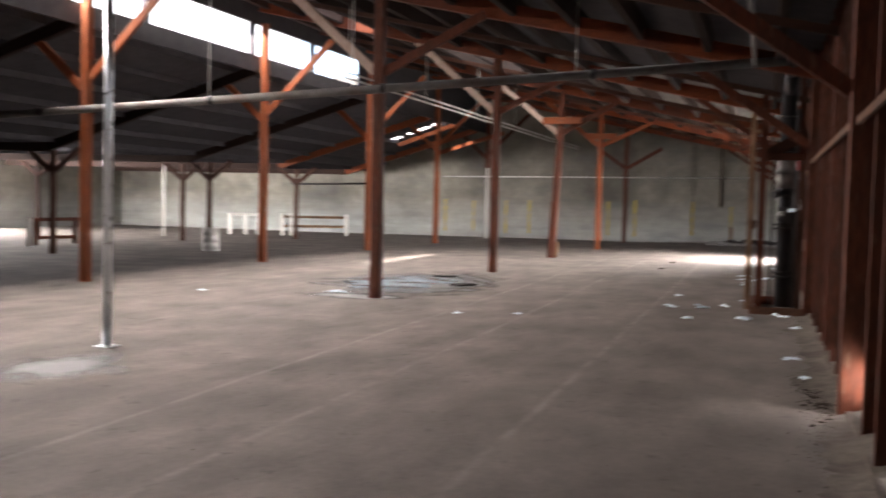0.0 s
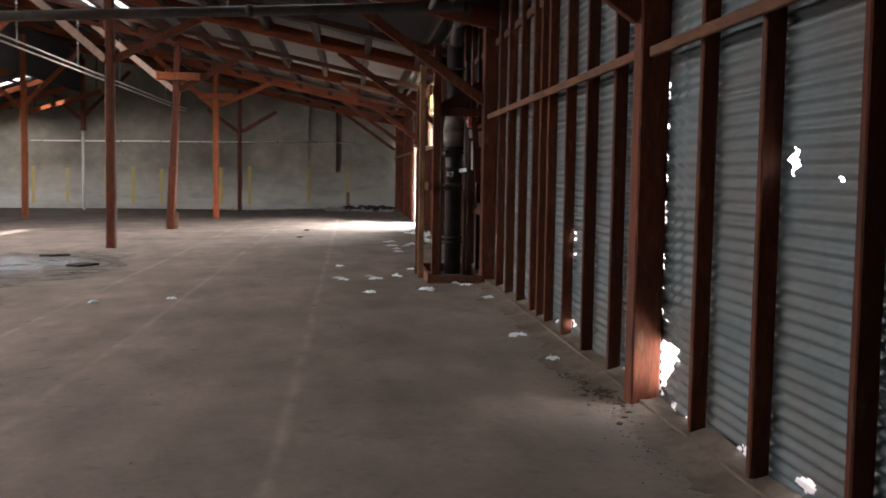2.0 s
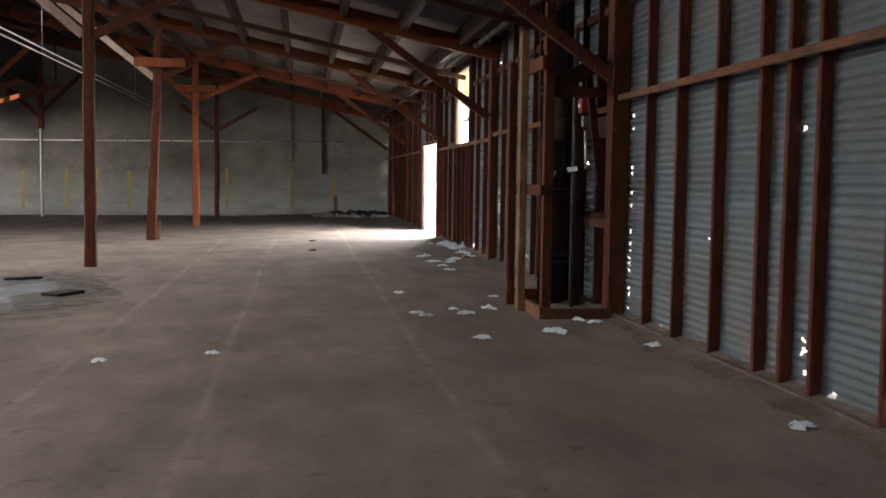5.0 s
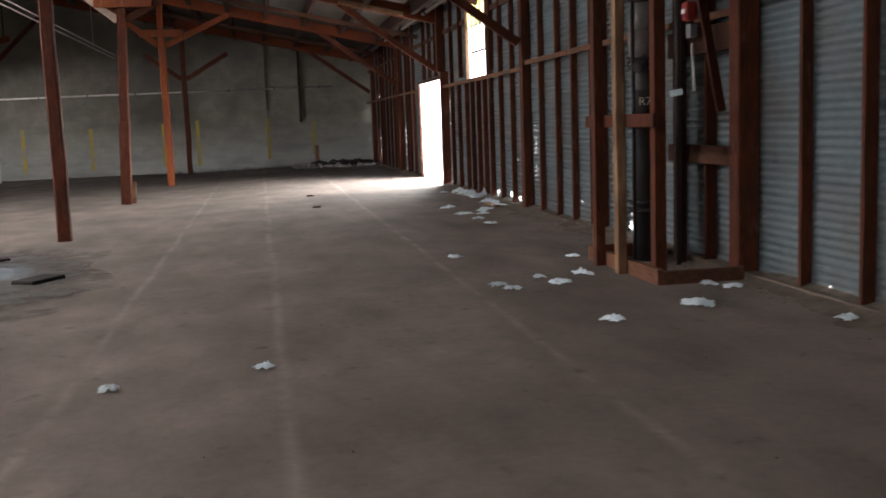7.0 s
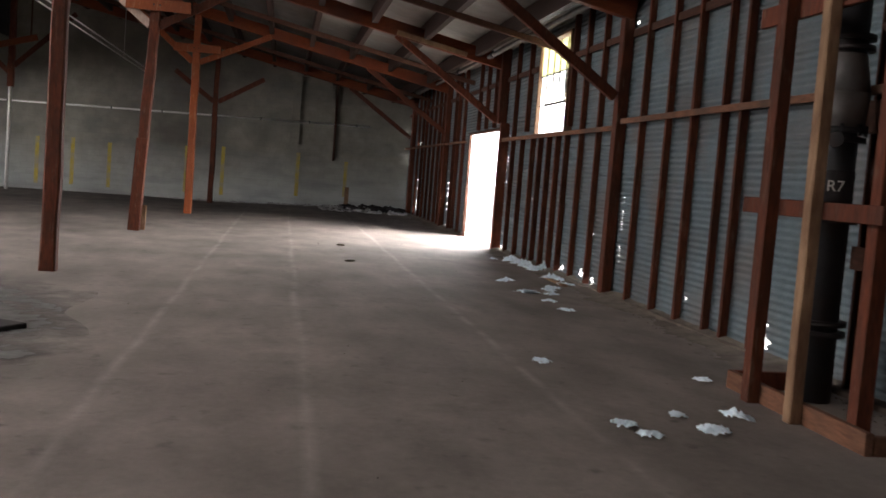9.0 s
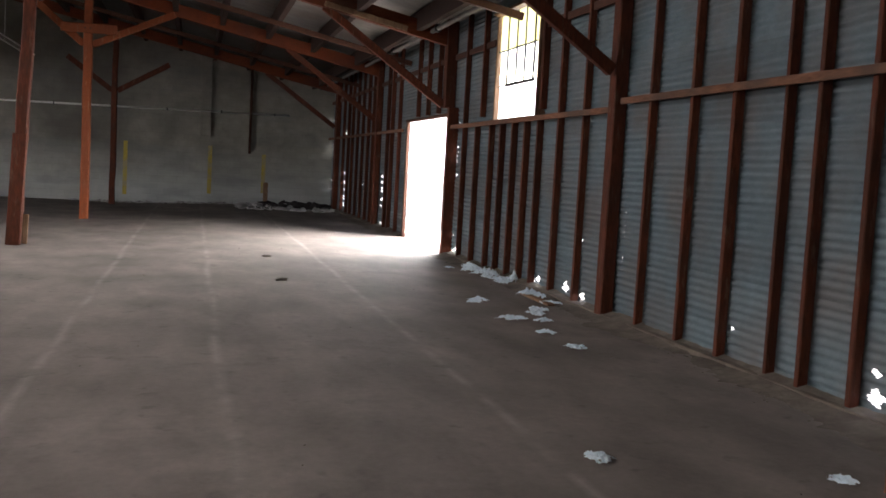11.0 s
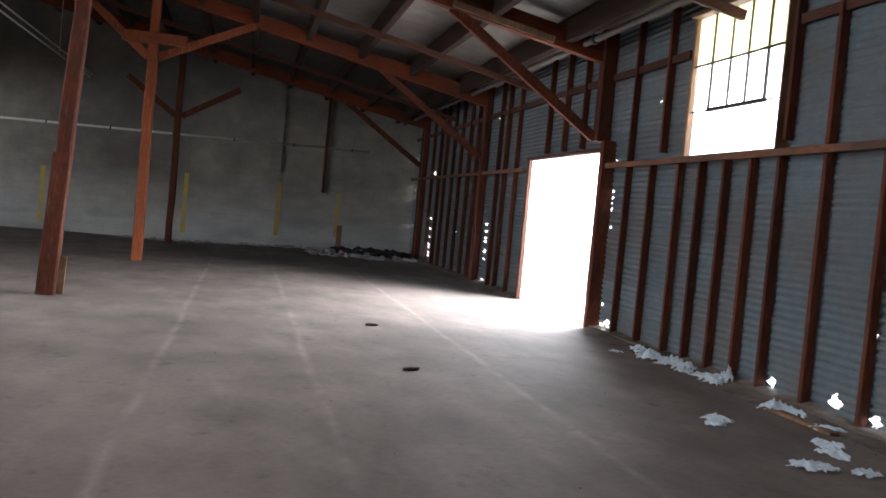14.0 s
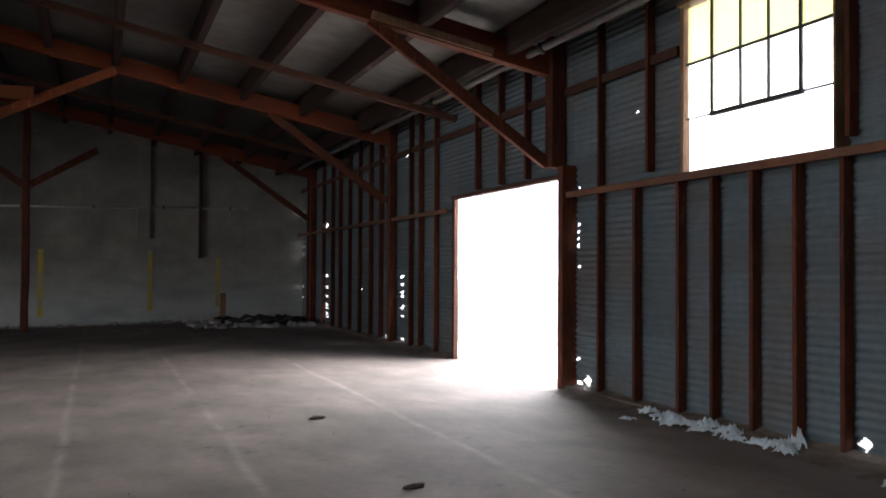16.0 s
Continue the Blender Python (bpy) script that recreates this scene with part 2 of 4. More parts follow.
def floor_material():
    """Dusty concrete: worn pale lines along the room, scuffs and stains."""
    m = material("dusty_concrete_floor", ((0.142, 0.12, 0.106), (0.262, 0.225, 0.2)), 1.6, 0.82, 0.12, grime=(0.1, 0.086, 0.075), grime_scale=0.8, grime_amount=0.6)
    nt = m.node_tree
    n, l = nt.nodes, nt.links
    bsdf = n["Principled BSDF"]
    base = bsdf.inputs["Base Color"].links[0].from_socket
    geo = n.new("ShaderNodeNewGeometry")
    wob = n.new("ShaderNodeTexNoise")
    wob.inputs["Scale"].default_value, wob.inputs["Detail"].default_value = 0.35, 3
    l.new(geo.outputs["Position"], wob.inputs["Vector"])
    sep = n.new("ShaderNodeSeparateXYZ")
    l.new(geo.outputs["Position"], sep.inputs["Vector"])
    wear = n.new("ShaderNodeTexNoise")
    wear.inputs["Scale"].default_value, wear.inputs["Detail"].default_value = 2.2, 6
    l.new(geo.outputs["Position"], wear.inputs["Vector"])

    def math_node(op, a, b, clamp=False):
        k = n.new("ShaderNodeMath")
        k.operation, k.use_clamp = op, clamp
        for i, v in enumerate((a, b)):
            if isinstance(v, (int, float)):
                k.inputs[i].default_value = v
            else:
                l.new(v, k.inputs[i])
        return k.outputs[0]

    shift = math_node("MULTIPLY", math_node("SUBTRACT", wob.outputs["Fac"], 0.5), 0.16)
    across = math_node("ADD", sep.outputs["X"], shift)
    total = None
    for x, half, strength in ((-5.65, 0.05, 0.9), (-4.33, 0.05, 0.8), (-2.6, 0.05, 0.9), (-9.2, 0.06, 0.3)):
        d = math_node("ABSOLUTE", math_node("SUBTRACT", across, x), 0)
        line = math_node("SUBTRACT", 1, math_node("DIVIDE", d, half * 1.25), True)
        line = math_node("MULTIPLY", line, strength)
        total = line if total is None else math_node("ADD", total, line, True)
    worn = math_node("MULTIPLY", total, math_node("MULTIPLY", math_node("SUBTRACT", wear.outputs["Fac"], 0.34, True), 4.0, True))
    mix = n.new("ShaderNodeMix")
    mix.data_type = "RGBA"
    l.new(math_node("MULTIPLY", worn, 0.3), mix.inputs["Factor"])
    l.new(base, mix.inputs["A"])
    mix.inputs["B"].default_value = (0.43, 0.40, 0.36, 1)
    speck = n.new("ShaderNodeTexNoise")
    speck.inputs["Scale"].default_value, speck.inputs["Detail"].default_value, speck.inputs["Roughness"].default_value = 14, 9, 0.75
    l.new(geo.outputs["Position"], speck.inputs["Vector"])
    drag = n.new("ShaderNodeMapping")
    drag.inputs["Scale"].default_value, drag.inputs["Rotation"].default_value = (1.1, 0.5, 1), (0, 0, 0.3)
    l.new(geo.outputs["Position"], drag.inputs["Vector"])
    scuff = n.new("ShaderNodeTexNoise")
    scuff.inputs["Scale"].default_value, scuff.inputs["Detail"].default_value = 2.3, 8
    l.new(drag.outputs["Vector"], scuff.inputs["Vector"])
    tone = math_node("ADD", math_node("MULTIPLY", speck.outputs["Fac"], 0.45), math_node("MULTIPLY", scuff.outputs["Fac"], 0.65))
    patch = n.new("ShaderNodeTexNoise")
    patch.inputs["Scale"].default_value, patch.inputs["Detail"].default_value, patch.inputs["Roughness"].default_value = 0.55, 9, 0.62
    l.new(drag.outputs["Vector"], patch.inputs["Vector"])
    spots = n.new("ShaderNodeTexNoise")
    spots.inputs["Scale"].default_value, spots.inputs["Detail"].default_value = 5.5, 4
    l.new(geo.outputs["Position"], spots.inputs["Vector"])
    stain = math_node("MULTIPLY", math_node("SUBTRACT", spots.outputs["Fac"], 0.63, True), 2.6, True)
    tone = math_node("ADD", math_node("MULTIPLY", math_node("SUBTRACT", tone, 0.55), 1.35), 1.0)
    tone = math_node("ADD", tone, math_node("MULTIPLY", math_node("SUBTRACT", patch.outputs["Fac"], 0.5), 0.75))
    tone = math_node("SUBTRACT", tone, stain)
    hsv = n.new("ShaderNodeHueSaturation")
    l.new(tone, hsv.inputs["Value"])
    l.new(mix.outputs["Result"], hsv.inputs["Color"])
    l.new(hsv.outputs["Color"], bsdf.inputs["Base Color"])
    return m


FLOOR = floor_material()


def block_material():
    """Painted concrete block: courses and joints in relief, pale lower band worn unevenly."""
    m = material("painted_concrete_block", ((0.23, 0.215, 0.18), (0.37, 0.35, 0.295)), 2.2, 0.9, 0.1, grime=(0.1, 0.092, 0.08), grime_scale=0.3, grime_amount=0.85)
    nt = m.node_tree
    n, l = nt.nodes, nt.links
    bsdf = n["Principled BSDF"]
    base = bsdf.inputs["Base Color"].links[0].from_socket
    geo = n.new("ShaderNodeNewGeometry")
    sep = n.new("ShaderNodeSeparateXYZ")
    l.new(geo.outputs["Position"], sep.inputs["Vector"])
    com = n.new("ShaderNodeCombineXYZ")
    add = n.new("ShaderNodeMath")
    l.new(sep.outputs["X"], add.inputs[0])
    l.new(sep.outputs["Y"], add.inputs[1])
    l.new(add.outputs[0], com.inputs["X"])
    l.new(sep.outputs["Z"], com.inputs["Y"])
    brick = n.new("ShaderNodeTexBrick")
    brick.inputs["Scale"].default_value = 1.0
    brick.inputs["Brick Width"].default_value, brick.inputs["Row Height"].default_value = 0.41, 0.203
    brick.inputs["Mortar Size"].default_value, brick.inputs["Mortar Smooth"].default_value = 0.008, 0.4
    brick.inputs["Color1"].default_value, brick.inputs["Color2"].default_value = (1, 1, 1, 1), (0.82, 0.82, 0.82, 1)
    brick.inputs["Mortar"].default_value = (0.6, 0.6, 0.6, 1)
    l.new(com.outputs["Vector"], brick.inputs["Vector"])
    streak = n.new("ShaderNodeTexNoise")
    streak.inputs["Scale"].default_value, streak.inputs["Detail"].default_value = 1.0, 5
    mp = n.new("ShaderNodeMapping")
    mp.inputs["Scale"].default_value = (0.25, 0.25, 1.6)
    l.new(geo.outputs["Position"], mp.inputs["Vector"])
    l.new(mp.outputs["Vector"], streak.inputs["Vector"])
    band = n.new("ShaderNodeMapRange")
    band.inputs["From Min"].default_value, band.inputs["From Max"].default_value = 1.9, 0.3
    l.new(sep.outputs["Z"], band.inputs["Value"])
    pale = n.new("ShaderNodeMath")
    pale.operation = "MULTIPLY"
    l.new(band.outputs["Result"], pale.inputs[0])
    l.new(streak.outputs["Fac"], pale.inputs[1])
    mix = n.new("ShaderNodeMix")
    mix.data_type = "RGBA"
    l.new(pale.outputs[0], mix.inputs["Factor"])
    l.new(base, mix.inputs["A"])
    mix.inputs["B"].default_value = (0.56, 0.59, 0.58, 1)
    smear = n.new("ShaderNodeTexNoise")
    smear.inputs["Scale"].default_value, smear.inputs["Detail"].default_value = 0.8, 3
    wide = n.new("ShaderNodeMapping")
    wide.inputs["Scale"].default_value = (0.7, 0.7, 2.2)
    l.new(geo.outputs["Position"], wide.inputs["Vector"])
    l.new(wide.outputs["Vector"], smear.inputs["Vector"])
    cut = n.new("ShaderNodeMapRange")
    cut.inputs["From Min"].default_value, cut.inputs["From Max"].default_value, cut.inputs["To Max"].default_value = 0.52, 0.7, 0.32
    l.new(smear.outputs["Fac"], cut.inputs["Value"])
    over = n.new("ShaderNodeMix")
    over.data_type = "RGBA"
    l.new(cut.outputs["Result"], over.inputs["Factor"])
    l.new(mix.outputs["Result"], over.inputs["A"])
    over.inputs["B"].default_value = (0.13, 0.14, 0.15, 1)
    mul = n.new("ShaderNodeMix")
    mul.data_type, mul.blend_type = "RGBA", "MULTIPLY"
    mul.inputs["Factor"].default_value = 0.35
    l.new(over.outputs["Result"], mul.inputs["A"])
    l.new(brick.outputs["Color"], mul.inputs["B"])
    l.new(mul.outputs["Result"], bsdf.inputs["Base Color"])
    b = n.new("ShaderNodeBump")
    b.inputs["Strength"].default_value, b.inputs["Distance"].default_value = 0.3, 0.01
    l.new(brick.outputs["Fac"], b.inputs["Height"])
    b.invert = True
    l.new(b.outputs["Normal"], bsdf.inputs["Normal"])
    return m


BLOCK = block_material()


def glass_material(name, colour, rough):
    m = bpy.data.materials.new(name)
    m.use_nodes = True
    bsdf = m.node_tree.nodes["Principled BSDF"]
    bsdf.inputs["Base Color"].default_value = (*colour, 1)
    bsdf.inputs["Transmission Weight"].default_value = 1.0
    bsdf.inputs["Roughness"].default_value = rough
    bsdf.inputs["IOR"].default_value = 1.45
    return m


YELLOW_GLASS = glass_material("dusty_yellowed_glass", (0.47, 0.45, 0.25), 0.12)
PALE_GLASS = glass_material("dusty_pale_glass", (0.66, 0.65, 0.5), 0.1)
_t = YELLOW_GLASS.node_tree
_dust = _t.nodes.new("ShaderNodeBsdfTranslucent")
_dust.inputs["Color"].default_value = (0.42, 0.4, 0.19, 1)
_blend = _t.nodes.new("ShaderNodeMixShader")
_blend.inputs["Fac"].default_value = 0.55
_t.links.new(_t.nodes["Principled BSDF"].outputs["BSDF"], _blend.inputs[1])
_t.links.new(_dust.outputs["BSDF"], _blend.inputs[2])
_t.links.new(_blend.outputs["Shader"], _t.nodes["Material Output"].inputs["Surface"])

FIBREGLASS = bpy.data.materials.new("milky_fibreglass")
FIBREGLASS.use_nodes = True
_n = FIBREGLASS.node_tree.nodes
_through = _n.new("ShaderNodeBsdfTranslucent")
_through.inputs["Color"].default_value = (0.75, 0.74, 0.68, 1)
FIBREGLASS.node_tree.links.new(_through.outputs["BSDF"], _n["Material Output"].inputs["Surface"])

DIM_FIBREGLASS = FIBREGLASS.copy()
DIM_FIBREGLASS.name = "grimy_fibreglass"
[k for k in DIM_FIBREGLASS.node_tree.nodes if k.bl_idname == "ShaderNodeBsdfTranslucent"][0].inputs["Color"].default_value = (0.3, 0.3, 0.28, 1)

# ---------------------------------------------------------------- building helpers


def box(bm, x0, x1, y0, y1, z0, z1, bevel=0.0):
    """A box added to bm, edges eased by bevel."""
    t = bmesh.new()
    bmesh.ops.create_cube(t, size=1.0, matrix=Matrix.Translation(((x0 + x1) / 2, (y0 + y1) / 2, (z0 + z1) / 2)) @ Matrix.Diagonal((x1 - x0, y1 - y0, z1 - z0, 1)))
    if bevel:
        bmesh.ops.bevel(t, geom=list(t.edges), offset=bevel, segments=1, affect="EDGES")
    join(bm, t)


def join(bm, t):
    offset = {}
    for v in t.verts:
        offset[v] = bm.verts.new(v.co)
    for f in t.faces:
        nf = bm.faces.new([offset[v] for v in f.verts])
        nf.smooth = f.smooth
    t.free()


def beam(bm, a, b, wide, deep, bevel=0.008, side=None):
    """A timber from a to b: wide across, deep upright."""
    a, b = Vector(a), Vector(b)
    along = (b - a).normalized()
    ref = Vector(side) if side else (Vector((0, 1, 0)) if abs(along.y) < 0.9 else Vector((1, 0, 0)))
    u = ref - along * ref.dot(along)
    u.normalize()
    v = along.cross(u)
    m = Matrix((u, v, along)).transposed().to_4x4()
    m.translation = (a + b) / 2
    t = bmesh.new()
    bmesh.ops.create_cube(t, size=1.0, matrix=m @ Matrix.Diagonal((wide, deep, (b - a).length, 1)))
    if bevel:
        bmesh.ops.bevel(t, geom=list(t.edges), offset=bevel, segments=1, affect="EDGES")
    join(bm, t)


def tube(bm, a, b, r0, r1=None, sides=14, caps=True):
    a, b = Vector(a), Vector(b)
    r1 = r0 if r1 is None else r1
    turn = (b - a).to_track_quat("Z", "Y").to_matrix().to_4x4()
    turn.translation = (a + b) / 2
    t = bmesh.new()
    bmesh.ops.create_cone(t, cap_ends=caps, cap_tris=False, segments=sides, radius1=r0, radius2=r1, depth=(b - a).length, matrix=turn)
    for f in t.faces:
        f.smooth = len(f.verts) == 4
    join(bm, t)


def mesh_of(name, bm, mat):
    me = bpy.data.meshes.new(name)
    bmesh.ops.recalc_face_normals(bm, faces=bm.faces[:])
    bm.to_mesh(me)
    bm.free()
    me.materials.append(mat)
    return me


def thing(name, at, label, category, group="", kind=""):
    ob = new(name)
    ob.empty_display_size = 0.2
    ob.location = at
    return tagged(ob, label, category, group, kind)


def base_of(ob):
    at = Vector(ob.location)
    while ob.parent:
        ob = ob.parent
        at += ob.location
    return at


def part(name, bm, mat, parent, label=""):
    """Links bm, drawn in world places, as one mesh under its thing."""
    bmesh.ops.translate(bm, verts=bm.verts[:], vec=-base_of(parent))
    ob = new(name, mesh_of(name, bm, mat))
    ob.parent = parent
    if label:
        ob["label"] = label
    return ob


def single(name, bm, mat, label, category, group="", kind="", at=None):
    """A thing that is one mesh."""
    at = Vector(at) if at is not None else Vector((0, 0, 0))
    bmesh.ops.translate(bm, verts=bm.verts[:], vec=-at)
    ob = new(name, mesh_of(name, bm, mat))
    ob.location = at
    return tagged(ob, label, category, group, kind)


def boxed(name, dims, mat, parent, bevel=0.006, label=""):
    bm = bmesh.new()
    box(bm, *dims, bevel=bevel)
    return part(name, bm, mat, parent, label)


def timber(name, a, b, wide, deep, mat, parent, label="", side=None):
    bm = bmesh.new()
    beam(bm, a, b, wide, deep, side=side)
    return part(name, bm, mat, parent, label)


# ---------------------------------------------------------------- ground and floor
Y_BACK, Y_FAR, X_LEFT = -7.0, 49.0, -36.0


def smooth(a, b, v):
    k = min(1.0, max(0.0, (v - a) / (b - a)))
    return k * k * (3 - 2 * k)


def floor_z(x, y):
    """The slab has sunk a little towards the rows of posts."""
    return -0.10 * smooth(-2.8, -7.2, x) - 0.08 * smooth(-9, -24, x)


bm = bmesh.new()
xs = [X_LEFT + i * (0.3 - X_LEFT) / 48 for i in range(49)]
ys = [Y_BACK + i * (Y_FAR + 0.3 - Y_BACK) / 60 for i in range(61)]
grid = [[bm.verts.new((x, y, floor_z(x, y))) for y in ys] for x in xs]
for i in range(48):
    for j in range(60):
        bm.faces.new((grid[i][j], grid[i + 1][j], grid[i + 1][j + 1], grid[i][j + 1])).smooth = True
single("floor", bm, FLOOR, "dusty grey-brown concrete warehouse floor with worn pale lines", "floor", kind="structure")

bm = bmesh.new()
box(bm, -900, 900, -900, 900, -0.6, -0.3)
single("ground", bm, OUTSIDE, "pale dry open ground outside the building", "ground", kind="structure")
bm = bmesh.new()
box(bm, 0.3, 40, -30, 80, -0.3, -0.02)
single("pavement", bm, OUTSIDE, "pale sunlit yard beside the metal wall", "yard", kind="structure")

# Glowing planes added outside so that the openings show white.
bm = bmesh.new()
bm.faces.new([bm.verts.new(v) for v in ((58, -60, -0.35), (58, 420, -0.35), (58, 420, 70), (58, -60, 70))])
single("backdrop", bm, SKY_GLOW, "glowing white plane standing in for the sky beyond the yard", "sky", kind="structure")
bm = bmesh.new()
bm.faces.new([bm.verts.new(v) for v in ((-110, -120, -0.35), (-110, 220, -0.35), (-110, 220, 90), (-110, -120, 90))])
single("backdrop", bm, DIM_SKY_GLOW, "glowing white plane standing in for the sky behind the low roof", "sky", kind="structure")

# ---------------------------------------------------------------- roof levels
FRAMES = (-5.6, 2.0, 9.62, 17.6, 25.1, 32.7, 39.85, 47.2)
EAVE, PITCH = 3.76, 0.21


def rafter_z(x):
    """Underside of the main rafters."""
    return EAVE - PITCH * x


def roof_z(x):
    return rafter_z(x) + 0.46


LEFT_HIGH, LEFT_LOW = 5.3, 3.1


def left_roof_z(x):
    return max(LEFT_LOW, LEFT_HIGH + 0.34 * (x + 14.2))


# ---------------------------------------------------------------- east wall: studs, girts, corrugated sheets
wall_east = thing("wall_east", (0, 20, 0), "corrugated iron wall on red timber studs", "wall", kind="structure")
PITCH_TIN = 0.072


LAPS = (0.0, 0.7, 1.38, 2.06, 2.74, 3.42, 4.62)
lap_random = random.Random(31)


def tin_sheets(y0, y1, z0, z1, holes=()):
    """Sheets lapped in courses between z0 and z1."""
    for a, b in zip(LAPS, LAPS[1:]):
        lo, hi = max(a, z0), min(b + 0.035, z1)
        if hi - lo > 0.06:
            tin_sheet(y0, y1, lo, hi, holes, lap_random.uniform(-0.002, 0.003), 0.009)


def tin_sheet(y0, y1, z0, z1, holes=(), push=0.0, lean=0.0):
    """A corrugated sheet, ribs lying level, with rust holes (y0, y1, z0, z1) torn out."""
    bm = bmesh.new()
    cuts = sorted({y0, y1, *[y0 + (y1 - y0) * k / 6 for k in range(1, 6)], *[v for h in holes for v in h[:2] if y0 < v < y1]})
    steps = int((z1 - z0) / (PITCH_TIN / 6))
    zs = [z0 + (z1 - z0) * i / steps for i in range(steps + 1)]
    rows = [[bm.verts.new((0.012 * math.sin(z / PITCH_TIN * 2 * math.pi) + 0.016 + push - lean * (z - z0) / (z1 - z0) + 0.004 * math.sin(y * 2.1 + z * 1.3), y, z)) for z in zs] for y in cuts]
    for i in range(len(cuts) - 1):
        ym = (cuts[i] + cuts[i + 1]) / 2
        for j in range(steps):
            zm = (zs[j] + zs[j + 1]) / 2
            if any(h[0] < ym < h[1] and h[2] < zm < h[3] for h in holes):
                continue
            bm.faces.new((rows[i][j], rows[i + 1][j], rows[i + 1][j + 1], rows[i][j + 1])).smooth = True
    bmesh.ops.delete(bm, geom=[v for v in bm.verts if not v.link_faces], context="VERTS")
    return part("sheet", bm, TIN, wall_east)


def ragged(y, z, w, h, seed):
    """A torn hole as a few columns of uneven height."""
    r = random.Random(seed)
    n = 7
    out = []
    for i in range(n):
        k = 1 - abs((i + 0.5) / n * 2 - 1) ** 1.5
        lo, hi = z - h / 2 * k * r.uniform(0.6, 1.1), z + h / 2 * k * r.uniform(0.7, 1.1)
        out.append((y - w / 2 + w * i / n, y - w / 2 + w * (i + 1) / n, lo, hi))
    return out


HOLES = []
for k in range(7):
    HOLES.append((9.24 + 0.052 * k, 9.292 + 0.052 * k, 0.37 - 0.05 * k + 0.02 * (k % 2), 0.46 + 0.012 * (k % 3)))
HOLES += ragged(7.6, 1.70, 0.13, 0.14, 4)
HOLES += ragged(7.13, 1.61, 0.05, 0.04, 11)
HOLES += ragged(8.17, 0.07, 0.1, 0.06, 12)
HOLES += ragged(7.34, 0.13, 0.2, 0.1, 13)
for y, z, s in ((12.32, 0.16, 0.13), (12.28, 0.04, 0.1), (12.0, 0.05, 0.13), (11.75, 0.05, 0.1), (13.11, 0.07, 0.1), (10.5, 0.06, 0.13), (9.29, 0.06, 0.1), (8.95, 0.05, 0.16), (8.06, 0.09, 0.14), (9.46, 0.62, 0.05), (10.36, 0.64, 0.045), (13.62, 1.96, 0.05), (15.29, 1.04, 0.05), (12.31, 1.06, 0.06), (12.31, 1.0, 0.06), (12.31, 0.85, 0.06), (13.52, 0.4, 0.06), (13.5, 0.33, 0.07), (13.55, 0.3, 0.05), (13.5, 0.16, 0.07), (16.44, 0.06, 0.08), (16.16, 0.05, 0.08), (26.03, 0.11, 0.16), (26.59, 0.15, 0.2), (27.62, 0.13, 0.15), (27.8, 0.08, 0.08), (32.0, 0.13, 0.17), (32.2, 0.08, 0.1), (20.72, 0.15, 0.2), (20.74, 0.32, 0.11), (22.62, 0.31, 0.05), (26.14, 0.78, 0.06), (40.5, 0.1, 0.12), (45.87, 2.5, 0.17), (48.87, 3.0, 0.17), (39.42, 0.72, 0.16), (35.2, 3.58, 0.12), (39.14, 3.52, 0.08), (25.0, 3.73, 0.08), (17.66, 3.87, 0.09), (42.4, 1.0, 0.06), (19.16, 1.78, 0.08), (30.9, 3.1, 0.05)):
    HOLES += ragged(y, z, s, s * 0.7, int(y * 100))
leak = random.Random(8)
far_leaks = (39.42, 45.86, 48.86)
for y, lo, hi in ((17.44, 0.1, 2.4), (24.93, 0.5, 1.7), (39.42, 0.1, 1.5), (45.86, 0.15, 1.4), (48.86, 0.2, 2.2), (9.585, 0.65, 2.3)):
    z = lo
    while z < hi:
        if leak.random() < (0.32 if y > 36 else 0.42):
            spread = 0.05 if y == 48.86 else 0.08 if y in far_leaks else 0.0
            HOLES.append((y - 0.012 - spread, y + leak.uniform(0.004, 0.02) + spread, z, z + leak.uniform(0.03, 0.07)))
        z += PITCH_TIN
# nail holes torn wide beside the doorway
for z, s in ((2.4, 0.03), (1.96, 0.055), (1.87, 0.06), (1.79, 0.05), (1.71, 0.06), (1.46, 0.045), (0.93, 0.02), (0.73, 0.02), (0.37, 0.06), (0.09, 0.08)):
    HOLES += ragged(32.25, z, s * 1.3, s * 0.8, int(z * 100))

DOOR = (32.43, 36.42, 2.53)
WINDOW = (27.76, 29.99, 2.33, 4.0)
HIGH_WINDOW = (4.95, 6.65, 2.72, 4.0)
SEAMS = [-7, -4.8, -2.2, 0.4, 2.8, 4.95, 6.65, 8.61, 9.62, 11.42, 13.68, 15.76, 17.6, 20.0, 21.4, 23.44, 25.1, 26.83, 27.76, 29.99, 32.43, 36.42, 38.95, 41.5, 44.2, 47.2, 49]
for a, b in zip(SEAMS, SEAMS[1:]):
    if b not in (27.76, 29.99, 32.43, 36.42, 49):
        b += 0.05
    holes = [h for h in HOLES if h[1] > a and h[0] < b]
    if a == DOOR[0]:
        tin_sheets(a - 0.05, b + 0.05, DOOR[2], 4.62, holes)
    elif a == WINDOW[0]:
        tin_sheets(a - 0.05, b + 0.05, 0, WINDOW[2], holes)
        tin_sheets(a - 0.05, b + 0.05, WINDOW[3], 4.62, holes)
    elif a == HIGH_WINDOW[0]:
        tin_sheets(a, b, 0, HIGH_WINDOW[2], holes)
        tin_sheets(a, b, HIGH_WINDOW[3], 4.62, holes)
    else:
        tin_sheets(a, b, 0, 4.62, holes)

